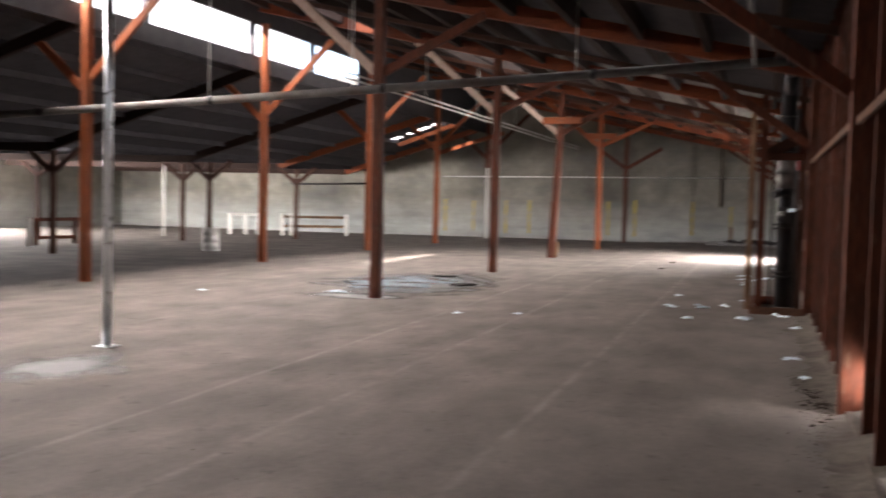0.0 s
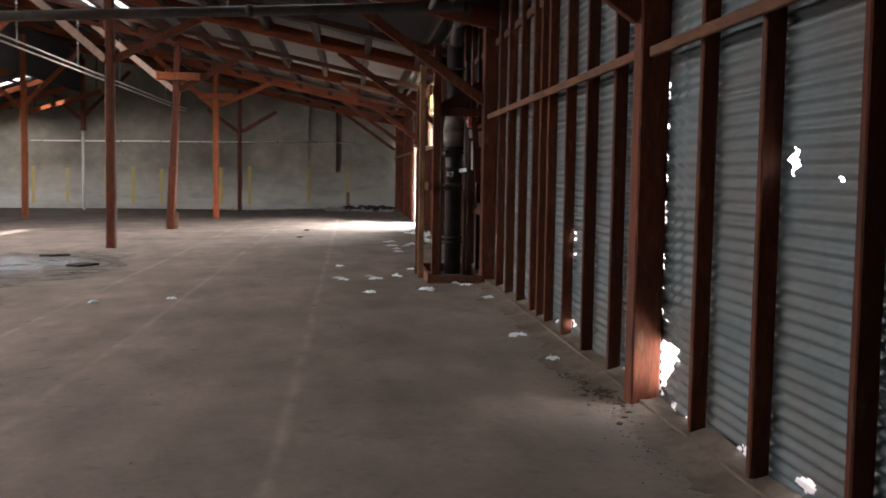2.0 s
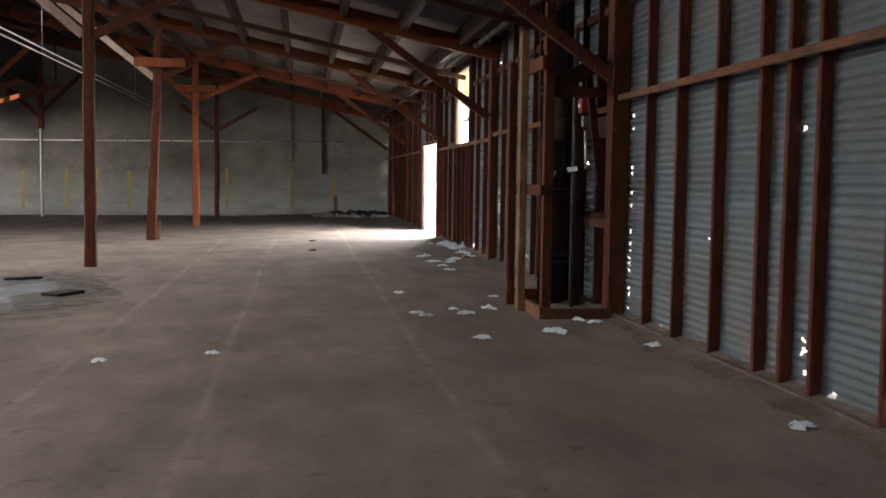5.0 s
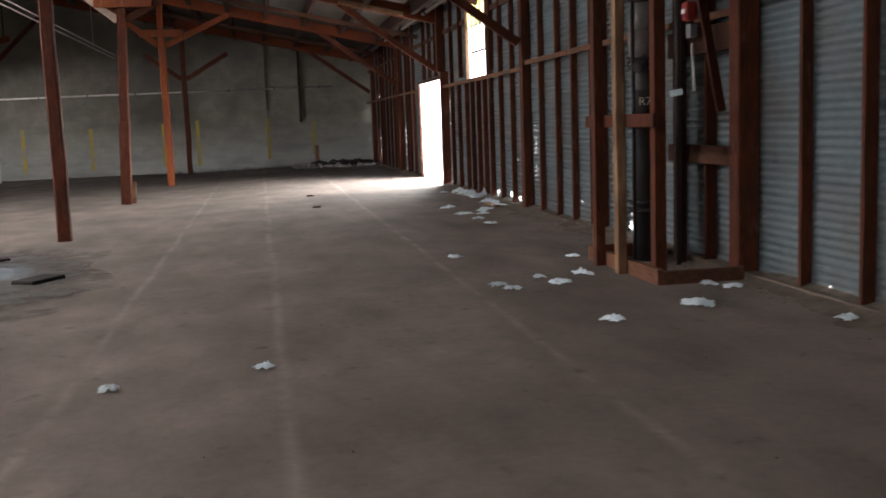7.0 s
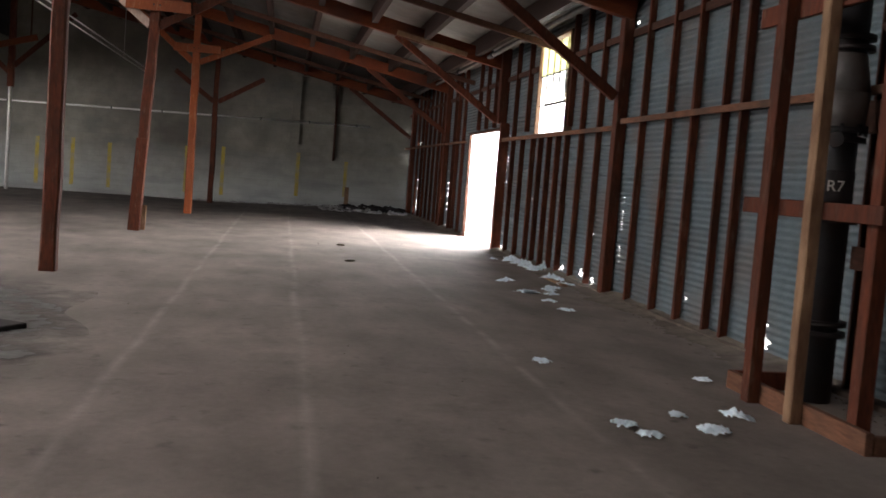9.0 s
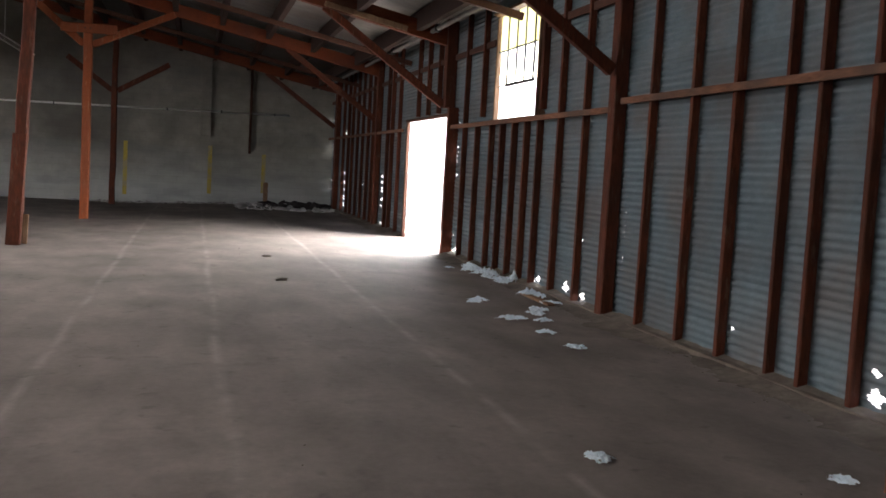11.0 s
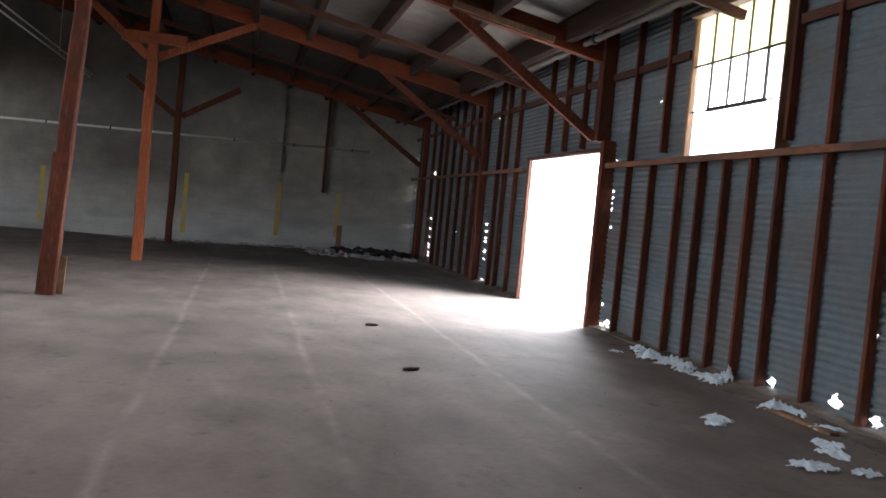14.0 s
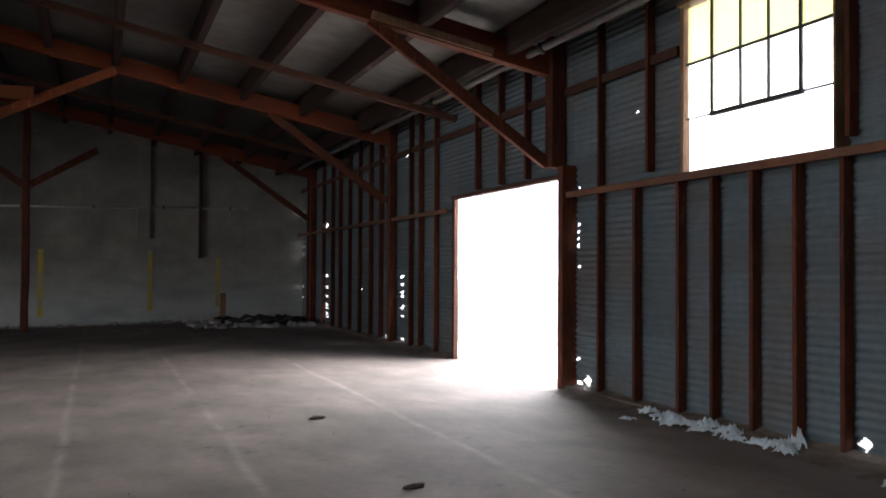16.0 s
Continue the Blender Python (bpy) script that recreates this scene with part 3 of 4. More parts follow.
STUDS = [-6.2, -4.8, -3.9, -3.1, -2.2, -1.4, -0.5, 0.4, 1.2, 2.8, 3.3, 4.15, 4.75, 5.33, 6.72, 7.75, 8.65, 10.58, 11.5, 12.35, 13.23, 13.68, 14.12, 14.95, 15.83, 16.7, 18.42, 19.2, 20.0, 20.9, 21.5, 21.92, 22.69, 23.47, 24.34, 26.13, 26.97, 31.6, 37.3, 38.1, 38.7, 40.7, 41.5, 42.4, 43.3, 44.2, 44.95, 46.0, 47.9]
LOW_STUDS = [27.74, 28.28, 28.84, 29.42, 29.98, 30.8]
rnd = random.Random(2)
for y in STUDS:
    w = rnd.uniform(0.045, 0.06)
    d = rnd.uniform(0.1, 0.12) if y < 19 else rnd.uniform(0.085, 0.098)
    timber("stud", (-0.004 - d / 2, y + rnd.uniform(-0.015, 0.015), 0.0), (-0.004 - d / 2, y + rnd.uniform(-0.02, 0.02), 4.3), w, d, RED_WOOD, wall_east)
for y in LOW_STUDS:
    boxed("stud", (-0.096, -0.002, y - 0.026, y + 0.026, 0.0, 2.325), RED_WOOD, wall_east)
boxed("stud", (-0.13, -0.002, 5.88, 5.932, 0.0, 2.6), RED_WOOD, wall_east)
for y in (30.55, 27.68):
    boxed("stud", (-0.096, -0.002, y - 0.026, y + 0.026, 2.43, 4.3), RED_WOOD, wall_east)
for y in (33.6, 34.5, 35.4):
    boxed("stud", (-0.096, -0.002, y - 0.026, y + 0.026, 2.61, 4.3), RED_WOOD, wall_east)
boxed("door_jamb", (-0.05, 0.02, 36.42, 36.52, 0, 2.53), DARK_WOOD, wall_east)
boxed("door_header", (-0.06, 0.0, 32.43, 36.57, 2.535, 2.59), DARK_WOOD, wall_east)
for a, b in zip(FRAMES, (*FRAMES[1:], Y_FAR + 0.13)):
    z = 2.46 if a < 9.6 else 2.48 if a < 17 else 2.39 if a < 25 else 2.31 if a < 32 else 2.36
    a0, b0 = (36.58 if a == 32.7 else a + 0.13), (32.3 if b == 32.7 else b - 0.13)
    near = a < 17
    boxed("girt", (-0.17 if near else -0.138, -0.132 if near else -0.1, a0, b0, z - 0.036, z + 0.036), GIRT_WOOD, wall_east)
    spans = ((a + 0.13, 27.74), (30.04, 32.5)) if a == 25.1 else ((a + 0.13, 4.93), (6.67, b - 0.13)) if a == 2.0 else ((a + 0.13, b - 0.13),)
    for p, q in spans:
        boxed("girt", (-0.06, -0.02, p, q, 3.52, 3.62), DARK_WOOD, wall_east)
for a, b in ((Y_BACK, 32.3), (36.57, Y_FAR)):
    boxed("sill_plate", (-0.15, 0.0, a, b, -0.02, 0.05), DUSTY_WOOD, wall_east, label="dusty timber sill plate")
# Unseen strips added outside to block daylight through the leaks at wider angles.
boxed("outer_strip", (0.062, 0.066, 9.48, 9.72, 0.6, 2.6), TIN, wall_east, 0)
for y in (17.44, 24.93):
    boxed("outer_strip", (0.062, 0.066, y - 0.08, y + 0.13, 0.0, 2.6), TIN, wall_east, 0)
boxed("top_plate", (-0.16, 0.0, Y_BACK, Y_FAR, 4.3, 4.42), RED_WOOD, wall_east)
for y in FRAMES:
    if y == 32.7:
        boxed("wall_post", (-0.18, 0.03, 32.3, 32.43, 0, 2.665), RED_WOOD, wall_east, bevel=0.01)
        boxed("wall_post", (-0.2, -0.003, 32.55, 32.75, 2.665, 4.3), RED_WOOD, wall_east, bevel=0.01)
    else:
        deep, half = (-0.21, 0.095) if y < 19 else (-0.155, 0.09)
        y += 0.02 if y == 9.62 else 0.04 if y == 17.6 else 0.07 if y == 25.1 else 0.0
        boxed("wall_post", (deep, -0.003, y - half, y + half, 0, 4.3), RED_WOOD, wall_east, bevel=0.012)

# window frame with bars and its yellowed upper panes
window = thing("window_1", (0, 28.97, 2.37), "steel-barred window with yellowed upper panes, lower panes missing", "window", kind="structure")
for dims in ((-0.13, 0.05, 27.76, 27.79, 2.33, 4.0), (-0.05, 0.03, 29.94, 29.999, 2.33, 4.0), (-0.13, 0.05, 27.79, 29.94, 3.96, 4.0), (-0.13, 0.05, 27.79, 29.94, 2.33, 2.355)):
    boxed("window_frame", dims, BARE_WOOD, window)
BAYS = [27.79, 28.3, 28.71, 29.1, 29.53, 29.94]
for i, y in enumerate(BAYS[1:-1]):
    w = 0.017 if i in (0, 3) else 0.011
    boxed("glazing_bar", (-0.015, 0.015, y - w, y + w, 2.9, 3.96), IRON, window, 0.002)
boxed("glazing_bar", (-0.014, 0.014, 27.79, 29.94, 3.395, 3.42), IRON, window, 0.002)
boxed("glazing_bar", (-0.02, 0.02, 28.28, 29.55, 2.855, 2.898), IRON, window, 0.002)
boxed("glazing_bar", (-0.012, 0.012, 27.79, 28.28, 2.87, 2.885), IRON, window, 0.002)
boxed("glazing_bar", (-0.012, 0.012, 29.55, 29.94, 2.87, 2.885), IRON, window, 0.002)
for a, b in zip(BAYS, BAYS[1:]):
    for z0, z1 in ((2.902, 3.391), (3.424, 3.956)):
        pane = boxed("pane", (-0.003, 0.003, a + 0.019, b - 0.019, z0, z1), YELLOW_GLASS if z0 > 3.4 else PALE_GLASS, window, 0)
        pane.visible_shadow = False

high = thing("window_2", (0, 5.8, 2.72), "high window opening in the metal wall, glass missing", "window", kind="structure")
for dims in ((-0.13, 0.05, 4.95, 4.985, 2.72, 4.0), (-0.13, 0.05, 6.615, 6.65, 2.72, 4.0), (-0.13, 0.05, 4.985, 6.615, 3.965, 4.0), (-0.13, 0.05, 4.985, 6.615, 2.69, 2.725)):
    boxed("window_frame", dims, BARE_WOOD, high)
for y in (5.4, 5.8, 6.2):
    boxed("glazing_bar", (-0.014, 0.014, y - 0.011, y + 0.011, 3.2, 3.965), IRON, high, 0.002)
boxed("glazing_bar", (-0.014, 0.014, 4.985, 6.615, 3.18, 3.2), IRON, high, 0.002)

# ---------------------------------------------------------------- far wall, back wall, left wall
bm = bmesh.new()
box(bm, X_LEFT, 0.3, Y_FAR, Y_FAR + 0.25, -0.4, 8)
wall_north = single("wall_north", bm, BLOCK, "painted concrete block wall, stained, with pale lower band", "wall", kind="structure")
bm = bmesh.new()
box(bm, X_LEFT, 0.3, Y_BACK - 0.25, Y_BACK, -0.4, 8)
single("wall_south", bm, BLOCK, "concrete block wall", "wall", kind="structure")
bm = bmesh.new()
# The gap from y=29 to 38 is assumed, to let the west fill in.
box(bm, X_LEFT - 0.25, X_LEFT, Y_BACK - 0.25, 29.0, -0.4, 8)
box(bm, X_LEFT - 0.25, X_LEFT, 38.0, Y_FAR + 0.25, -0.4, 8)
box(bm, X_LEFT - 0.25, X_LEFT, 29.0, 38.0, 3.0, 8)
single("wall_west", bm, BLOCK, "concrete block wall", "wall", kind="structure")

# ---------------------------------------------------------------- roofs
ROOF_GAPS = [(-11.28, -10.82, 22.2, 27.8), (-9.8, -7.3, 26.4, 31.8), (-9.0, -8.5, 33.4, 35.4)]
bm = bmesh.new()
xs = sorted({0.4, -14.35, *[-14.35 + i * 14.75 / 13 for i in range(14)], *[v for h in ROOF_GAPS for v in h[:2]]})
ys = sorted({Y_BACK, 25.1, Y_FAR, *[v for h in ROOF_GAPS for v in h[2:]]})
top = [[bm.verts.new((x, y, roof_z(x))) for y in ys] for x in xs]
for i in range(len(xs) - 1):
    for j in range(len(ys) - 1):
        xm, ym = (xs[i] + xs[i + 1]) / 2, (ys[j] + ys[j + 1]) / 2
        if not any(h[0] < xm < h[1] and h[2] < ym < h[3] for h in ROOF_GAPS):
            bm.faces.new((top[i][j], top[i + 1][j], top[i + 1][j + 1], top[i][j + 1]))
roof = single("roof", bm, ROOF_TIN, "dull roof sheets seen from below, darker before y=25.1", "roof", kind="structure")
# The roof takes a darker colour up to y=25.1.
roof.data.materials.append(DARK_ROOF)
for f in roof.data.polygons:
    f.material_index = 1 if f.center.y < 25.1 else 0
CLERESTORY = [(4.0, 7.8), (8.0, 11.9), (12.1, 15.9), (16.1, 19.85), (20.05, 24.7), (24.9, 28.45), (28.65, 32.2)]
LEFT_HOLES = [(-17.4, -16.9, 43.4, 44.0), (-16.6, -15.6, 43.4, 44.0), (-15.4, -15.0, 43.4, 44.0), (-14.9, -14.24, 43.4, 44.0), (-15.4, -15.0, 46.43, 46.53), (-14.75, -14.35, 46.43, 46.53), (-24.4, -23.6, 29.5, 30.3), (-26.4, -25.4, 36.5, 37.3), (-25.0, -24.5, 36.8, 37.6)]
bm = bmesh.new()
xs = sorted({X_LEFT, -21.26, -14.2, *[v for h in LEFT_HOLES for v in h[:2]]})
ys = sorted({Y_BACK, Y_FAR, *[v for h in LEFT_HOLES for v in h[2:]]})
top = [[bm.verts.new((x, y, left_roof_z(x) + 0.2)) for y in ys] for x in xs]
for i in range(len(xs) - 1):
    for j in range(len(ys) - 1):
        xm, ym = (xs[i] + xs[i + 1]) / 2, (ys[j] + ys[j + 1]) / 2
        if not any(h[0] < xm < h[1] and h[2] < ym < h[3] for h in LEFT_HOLES):
            bm.faces.new((top[i][j], top[i + 1][j], top[i + 1][j + 1], top[i][j + 1]))
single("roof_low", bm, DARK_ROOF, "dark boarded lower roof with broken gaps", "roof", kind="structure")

for x0, x1, y0, y1 in LEFT_HOLES:
    if y0 > 46:
        continue
    bm = bmesh.new()
    vs = [bm.verts.new((x, y, left_roof_z(x) + 0.222)) for x, y in ((x0 - 0.03, y0 - 0.03), (x1 + 0.03, y0 - 0.03), (x1 + 0.03, y1 + 0.03), (x0 - 0.03, y1 + 0.03))]
    bm.faces.new(vs)
    single("skylight_sheet", bm, FIBREGLASS, "glowing translucent skylight sheet in the low roof", "skylight", "skylight sheets", at=((x0 + x1) / 2, y0, left_roof_z(x0)))
for x0, x1, y0, y1 in ROOF_GAPS[1:]:
    bm = bmesh.new()
    vs = [bm.verts.new((x, y, roof_z(x) + 0.02)) for x, y in ((x0 - 0.03, y0 - 0.03), (x1 + 0.03, y0 - 0.03), (x1 + 0.03, y1 + 0.03), (x0 - 0.03, y1 + 0.03))]
    bm.faces.new(vs)
    single("skylight_sheet", bm, DIM_FIBREGLASS if x1 - x0 > 1 else FIBREGLASS, "glowing translucent skylight sheet in the iron roof", "skylight", "skylight sheets", at=((x0 + x1) / 2, y0, roof_z(x0)))

clerestory = thing("wall_clerestory", (-14.2, 20, 5.5), "clerestory wall with long glazed strip between two roofs", "wall", kind="structure")
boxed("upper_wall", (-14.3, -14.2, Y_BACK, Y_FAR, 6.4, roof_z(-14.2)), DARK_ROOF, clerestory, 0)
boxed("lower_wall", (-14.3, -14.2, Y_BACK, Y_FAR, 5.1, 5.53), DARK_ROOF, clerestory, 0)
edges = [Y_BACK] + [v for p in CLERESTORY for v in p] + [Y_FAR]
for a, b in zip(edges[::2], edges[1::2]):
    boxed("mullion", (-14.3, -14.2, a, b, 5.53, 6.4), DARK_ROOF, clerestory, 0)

# purlins along the main roof, rafters and braces of each frame
purlins = thing("purlins", (-7, 20, 5), "dark timber purlins under the roof sheets", "purlins", kind="structure")
x = -0.72
while x > -14.1:
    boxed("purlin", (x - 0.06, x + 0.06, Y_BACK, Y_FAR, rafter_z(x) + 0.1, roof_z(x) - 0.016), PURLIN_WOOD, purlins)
    x -= 1.1
x = -14.9
while x > X_LEFT:
    boxed("purlin", (x - 0.03, x + 0.03, Y_BACK, Y_FAR, left_roof_z(x) + 0.03, left_roof_z(x) + 0.19), DARK_ROOF, purlins, 0)
    x -= 1.2

for y in FRAMES:
    rafter = thing("roof_beam", (-7, y, rafter_z(-7)), "orange-painted sloping timber roof beam, the near ones coloured dark for shade", "beam", "roof beams")
    # Beams before y=12 carry the shade of the near roof in a darker colour.
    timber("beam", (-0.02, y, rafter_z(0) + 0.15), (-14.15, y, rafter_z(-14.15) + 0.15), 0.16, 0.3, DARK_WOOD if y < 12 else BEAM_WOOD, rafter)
    timber("brace", (-0.2, y, 2.72), (-2.45, y, rafter_z(-2.45) + 0.02), 0.09, 0.14, RED_WOOD, rafter)
    for k in (0.5,):
        ym = y + 3.75 * 2 * k
        if ym < Y_FAR:
            mid = thing("roof_beam", (-7, ym, rafter_z(-7) + 0.1), "slim dark timber joist across the roof purlins", "beam", "slim roof joists")
            timber("beam", (-0.02, ym, rafter_z(0) + 0.055), (-14.15, ym, rafter_z(-14.15) + 0.055), 0.07, 0.11, DARK_WOOD, mid)
    if y == 32.7:
        timber("batten", (-0.95, y - 0.1, rafter_z(-0.95) + 0.06), (-2.45, y - 0.1, rafter_z(-2.45) + 0.06), 0.035, 0.1, BARE_WOOD, rafter, "pale yellowish batten nailed to the beam")
    low = thing("roof_beam", (-21, y, left_roof_z(-21)), "timber beam under the low roof, coloured orange where lit and dark where shaded", "beam", "low roof beams")
    # Light is in the colour: orange past y=36 as if lit, near-black elsewhere.
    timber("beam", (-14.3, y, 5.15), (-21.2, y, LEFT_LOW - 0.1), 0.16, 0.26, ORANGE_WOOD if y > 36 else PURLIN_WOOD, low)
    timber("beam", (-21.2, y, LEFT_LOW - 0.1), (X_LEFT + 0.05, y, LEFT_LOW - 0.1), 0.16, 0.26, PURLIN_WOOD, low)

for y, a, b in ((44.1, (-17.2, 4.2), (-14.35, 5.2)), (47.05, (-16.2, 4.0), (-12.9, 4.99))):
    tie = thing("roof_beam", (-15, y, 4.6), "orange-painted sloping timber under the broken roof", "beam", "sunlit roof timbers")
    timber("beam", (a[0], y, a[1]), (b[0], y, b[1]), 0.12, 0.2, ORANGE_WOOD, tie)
    for x in (a[0] + 0.5, b[0] - 0.2):
        z = a[1] + (b[1] - a[1]) * (x - a[0]) / (b[0] - a[0])
        timber("hanger", (x, y, z + 0.05), (x, y, (left_roof_z(x) if x < -14.2 else rafter_z(x)) + 0.19), 0.05, 0.05, DARK_WOOD, tie)


def wooden_post(x, y, label, mat=RED_WOOD, size=0.2, top=None, bolster=0.0, braces=(), group="row of posts", lean=0.0, foot=None):
    z = floor_z(x, y)
    top = top if top is not None else rafter_z(x)
    ob = thing("wooden_post", (x, y, z), label, "post", group)
    if foot is None:
        foot = z
    else:
        bm = bmesh.new()
        tube(bm, (x, y, z), (x, y, foot + 0.02), 0.06, sides=16)
        part("steel_foot", bm, CONDUIT, ob, "pale steel pipe carrying the timber head")
    bm = bmesh.new()
    rough = random.Random(int(abs(x * 31 + y * 17)))
    rings, high = 9, top - foot
    for i in range(rings + 1):
        k = i / rings
        h = size / 2 * (1 + rough.uniform(-0.05, 0.05) - 0.06 * k)
        cx, cy, c = x + lean * k + rough.uniform(-0.012, 0.012) * (0 < i < rings), y + rough.uniform(-0.01, 0.01), 0.016 + rough.uniform(0, 0.012)
        for px, py in ((-h + c, -h), (h - c, -h), (h, -h + c), (h, h - c), (h - c, h), (-h + c, h), (-h, h - c), (-h, -h + c)):
            bm.verts.new((cx + px, cy + py, foot + high * k))
    bm.verts.ensure_lookup_table()
    for i in range(rings):
        for j in range(8):
            bm.faces.new([bm.verts[i * 8 + j], bm.verts[i * 8 + (j + 1) % 8], bm.verts[i * 8 + 8 + (j + 1) % 8], bm.verts[i * 8 + 8 + j]])
    bm.faces.new(bm.verts[:8])
    bm.faces.new(bm.verts[-8:])
    part("shaft", bm, mat, ob)
    if bolster:
        x += lean
        boxed("bolster", (x - 0.6, x + 0.65, y - size / 2 - 0.07, y - size / 2 - 0.002, bolster - 0.11, bolster + 0.11), ORANGE_WOOD, ob, 0.01)
        block = ob.children[-1]
        x -= lean
        for dx in (-0.06, 0.06):
            bm = bmesh.new()
            tube(bm, (x + lean + dx, y - size / 2 - 0.09, bolster), (x + lean + dx, y - size / 2 - 0.066, bolster), 0.018, sides=8)
            part("bolt", bm, IRON, block)
    for z0, dx, z1 in braces:
        # Long left braces get the lightened wood, as if lit from the clerestory.
        timber("brace", (x + lean * 0.8 + math.copysign(size / 2 - 0.01, dx), y, z0), (x + dx, y, z1), 0.09, 0.16, ORANGE_WOOD if mat is ORANGE_WOOD else PALE_WOOD if dx < -2 else mat, ob)
    return ob


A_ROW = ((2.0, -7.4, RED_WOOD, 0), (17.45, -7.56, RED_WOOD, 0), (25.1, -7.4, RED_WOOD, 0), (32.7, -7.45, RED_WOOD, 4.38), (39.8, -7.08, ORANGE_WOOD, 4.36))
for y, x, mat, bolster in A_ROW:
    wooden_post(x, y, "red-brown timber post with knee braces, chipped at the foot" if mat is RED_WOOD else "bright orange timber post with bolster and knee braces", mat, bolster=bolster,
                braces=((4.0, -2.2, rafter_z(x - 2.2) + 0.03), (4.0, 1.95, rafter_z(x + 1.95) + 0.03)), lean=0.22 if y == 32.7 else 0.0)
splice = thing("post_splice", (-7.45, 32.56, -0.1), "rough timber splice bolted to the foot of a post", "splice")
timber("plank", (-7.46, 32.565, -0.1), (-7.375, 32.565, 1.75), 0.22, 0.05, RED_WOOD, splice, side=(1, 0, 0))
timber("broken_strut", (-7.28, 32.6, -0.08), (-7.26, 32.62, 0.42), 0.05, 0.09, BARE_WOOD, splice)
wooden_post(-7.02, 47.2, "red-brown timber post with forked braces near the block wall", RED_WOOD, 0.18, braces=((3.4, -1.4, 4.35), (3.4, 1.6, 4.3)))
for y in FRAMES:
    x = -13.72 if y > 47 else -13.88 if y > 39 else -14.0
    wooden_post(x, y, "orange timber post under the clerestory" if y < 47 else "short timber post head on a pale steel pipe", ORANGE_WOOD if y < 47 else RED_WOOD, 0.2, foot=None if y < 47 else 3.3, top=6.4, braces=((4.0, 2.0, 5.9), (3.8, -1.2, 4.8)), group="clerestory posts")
for x, y in ((-20.5, 33.0), (-23.05, 35.2), (-20.3, 39.8), (-21, 25.1), (-21, 17.45), (-28, 32.7), (-28, 25.1)):
    wooden_post(x, y, "dark timber post with forked braces under the low roof", DARK_WOOD, 0.17, top=LEFT_LOW - 0.2, braces=((2.3, -0.9, 2.95), (2.3, 0.9, 2.95)), group="low roof posts")

# ---------------------------------------------------------------- pipes and poles
pipe = thing("sprinkler_main", (-8, 17.0, 3.7), "long dusty grey iron water pipe hung below the roof", "pipe")


def main_z(x):
    return 4.035 + 0.0525 * x


bm = bmesh.new()
tube(bm, (-0.6, 17.0, main_z(-0.6)), (-20.5, 17.0, main_z(-20.5)), 0.075, sides=18)
part("pipe", bm, GALV_DULL, pipe)
for x in (-3.6, -7.3, -10.75, -14.6, -18):
    bm = bmesh.new()
    tube(bm, (x - 0.05, 17.0, main_z(x)), (x + 0.05, 17.0, main_z(x)), 0.09, sides=18)
    part("collar", bm, IRON, pipe)
for x in (-3.9, -7.9, -10.8):
    bm = bmesh.new()
    tube(bm, (x, 17.0, main_z(x) + 0.07), (x, 17.0, roof_z(x) - 0.01), 0.009, sides=6)
    part("hanger_rod", bm, CONDUIT, pipe)

eave = thing("eave_pipe", (-0.48, 25, 4.0), "long grey iron pipe along the top of the metal wall", "pipe")
bm = bmesh.new()
tube(bm, (-0.48, 17.4, 4.02), (-0.48, 48.9, 4.02), 0.045, sides=14)
part("pipe", bm, GALV_DULL, eave)
for y in (20.5, 24.6, 28.6, 32.2, 36.2, 40.4, 44.5):
    bm = bmesh.new()
    tube(bm, (-0.48, y - 0.05, 4.02), (-0.48, y + 0.05, 4.02), 0.068, sides=14)
    part("collar", bm, IRON, eave)
    bm = bmesh.new()
    box(bm, -0.49, -0.47, y + 0.12, y + 0.16, 4.07, roof_z(-0.48) - 0.01, 0.003)
    part("strap", bm, IRON, eave)
bm = bmesh.new()
tube(bm, (-0.48, 17.42, 4.02), (-0.62, 17.0, main_z(-0.6)), 0.065, sides=14)
part("elbow", bm, IRON, eave)

branch = thing("branch_pipe", (-1.08, 10, 3.9), "grey iron branch pipe running along under the roof", "pipe")
bm = bmesh.new()
tube(bm, (-1.08, 16.96, main_z(-1.08) - 0.02), (-1.08, 2.4, 3.9), 0.035, sides=12)
part("pipe", bm, GALV_DULL, branch)
for y in (4.5, 8.0, 11.5, 15.0):
    boxed("strap", (-1.09, -1.07, y - 0.015, y + 0.015, 3.92, roof_z(-1.08) - 0.012), IRON, branch, 0)

pole = thing("steel_pole", (-8.2, 10.55, floor_z(-8.2, 10.55)), "shiny galvanised steel pole standing on the floor", "pole")
z = floor_z(-8.2, 10.55)
bm = bmesh.new()
tube(bm, (-8.2, 10.55, z + 0.012), (-8.2, 10.55, roof_z(-8.2) - 0.01), 0.052, sides=20)
part("tube", bm, GALVANISED, pole)
plate = boxed("foot_plate", (-8.31, -8.09, 10.44, 10.66, z - 0.004, z + 0.014), GALVANISED, pole, 0.003)
for dx in (-0.08, 0.08):
    for dy in (-0.08, 0.08):
        bm = bmesh.new()
        tube(bm, (-8.2 + dx, 10.55 + dy, z + 0.01), (-8.2 + dx, 10.55 + dy, z + 0.03), 0.011, sides=6)
        part("bolt", bm, IRON, plate)

far_pole = thing("steel_pole", (-25.8, 38.0, floor_z(-25.8, 38)), "thin pale steel pole under the low roof", "pole")
bm = bmesh.new()
tube(bm, (-25.8, 38.0, floor_z(-25.8, 38)), (-25.8, 38.0, LEFT_LOW + 0.19), 0.05)
part("tube", bm, CONDUIT, far_pole)
conduits = thing("conduit_pair", (-9.6, 36, 4.4), "pair of pale conduits hung along the roof", "conduit")
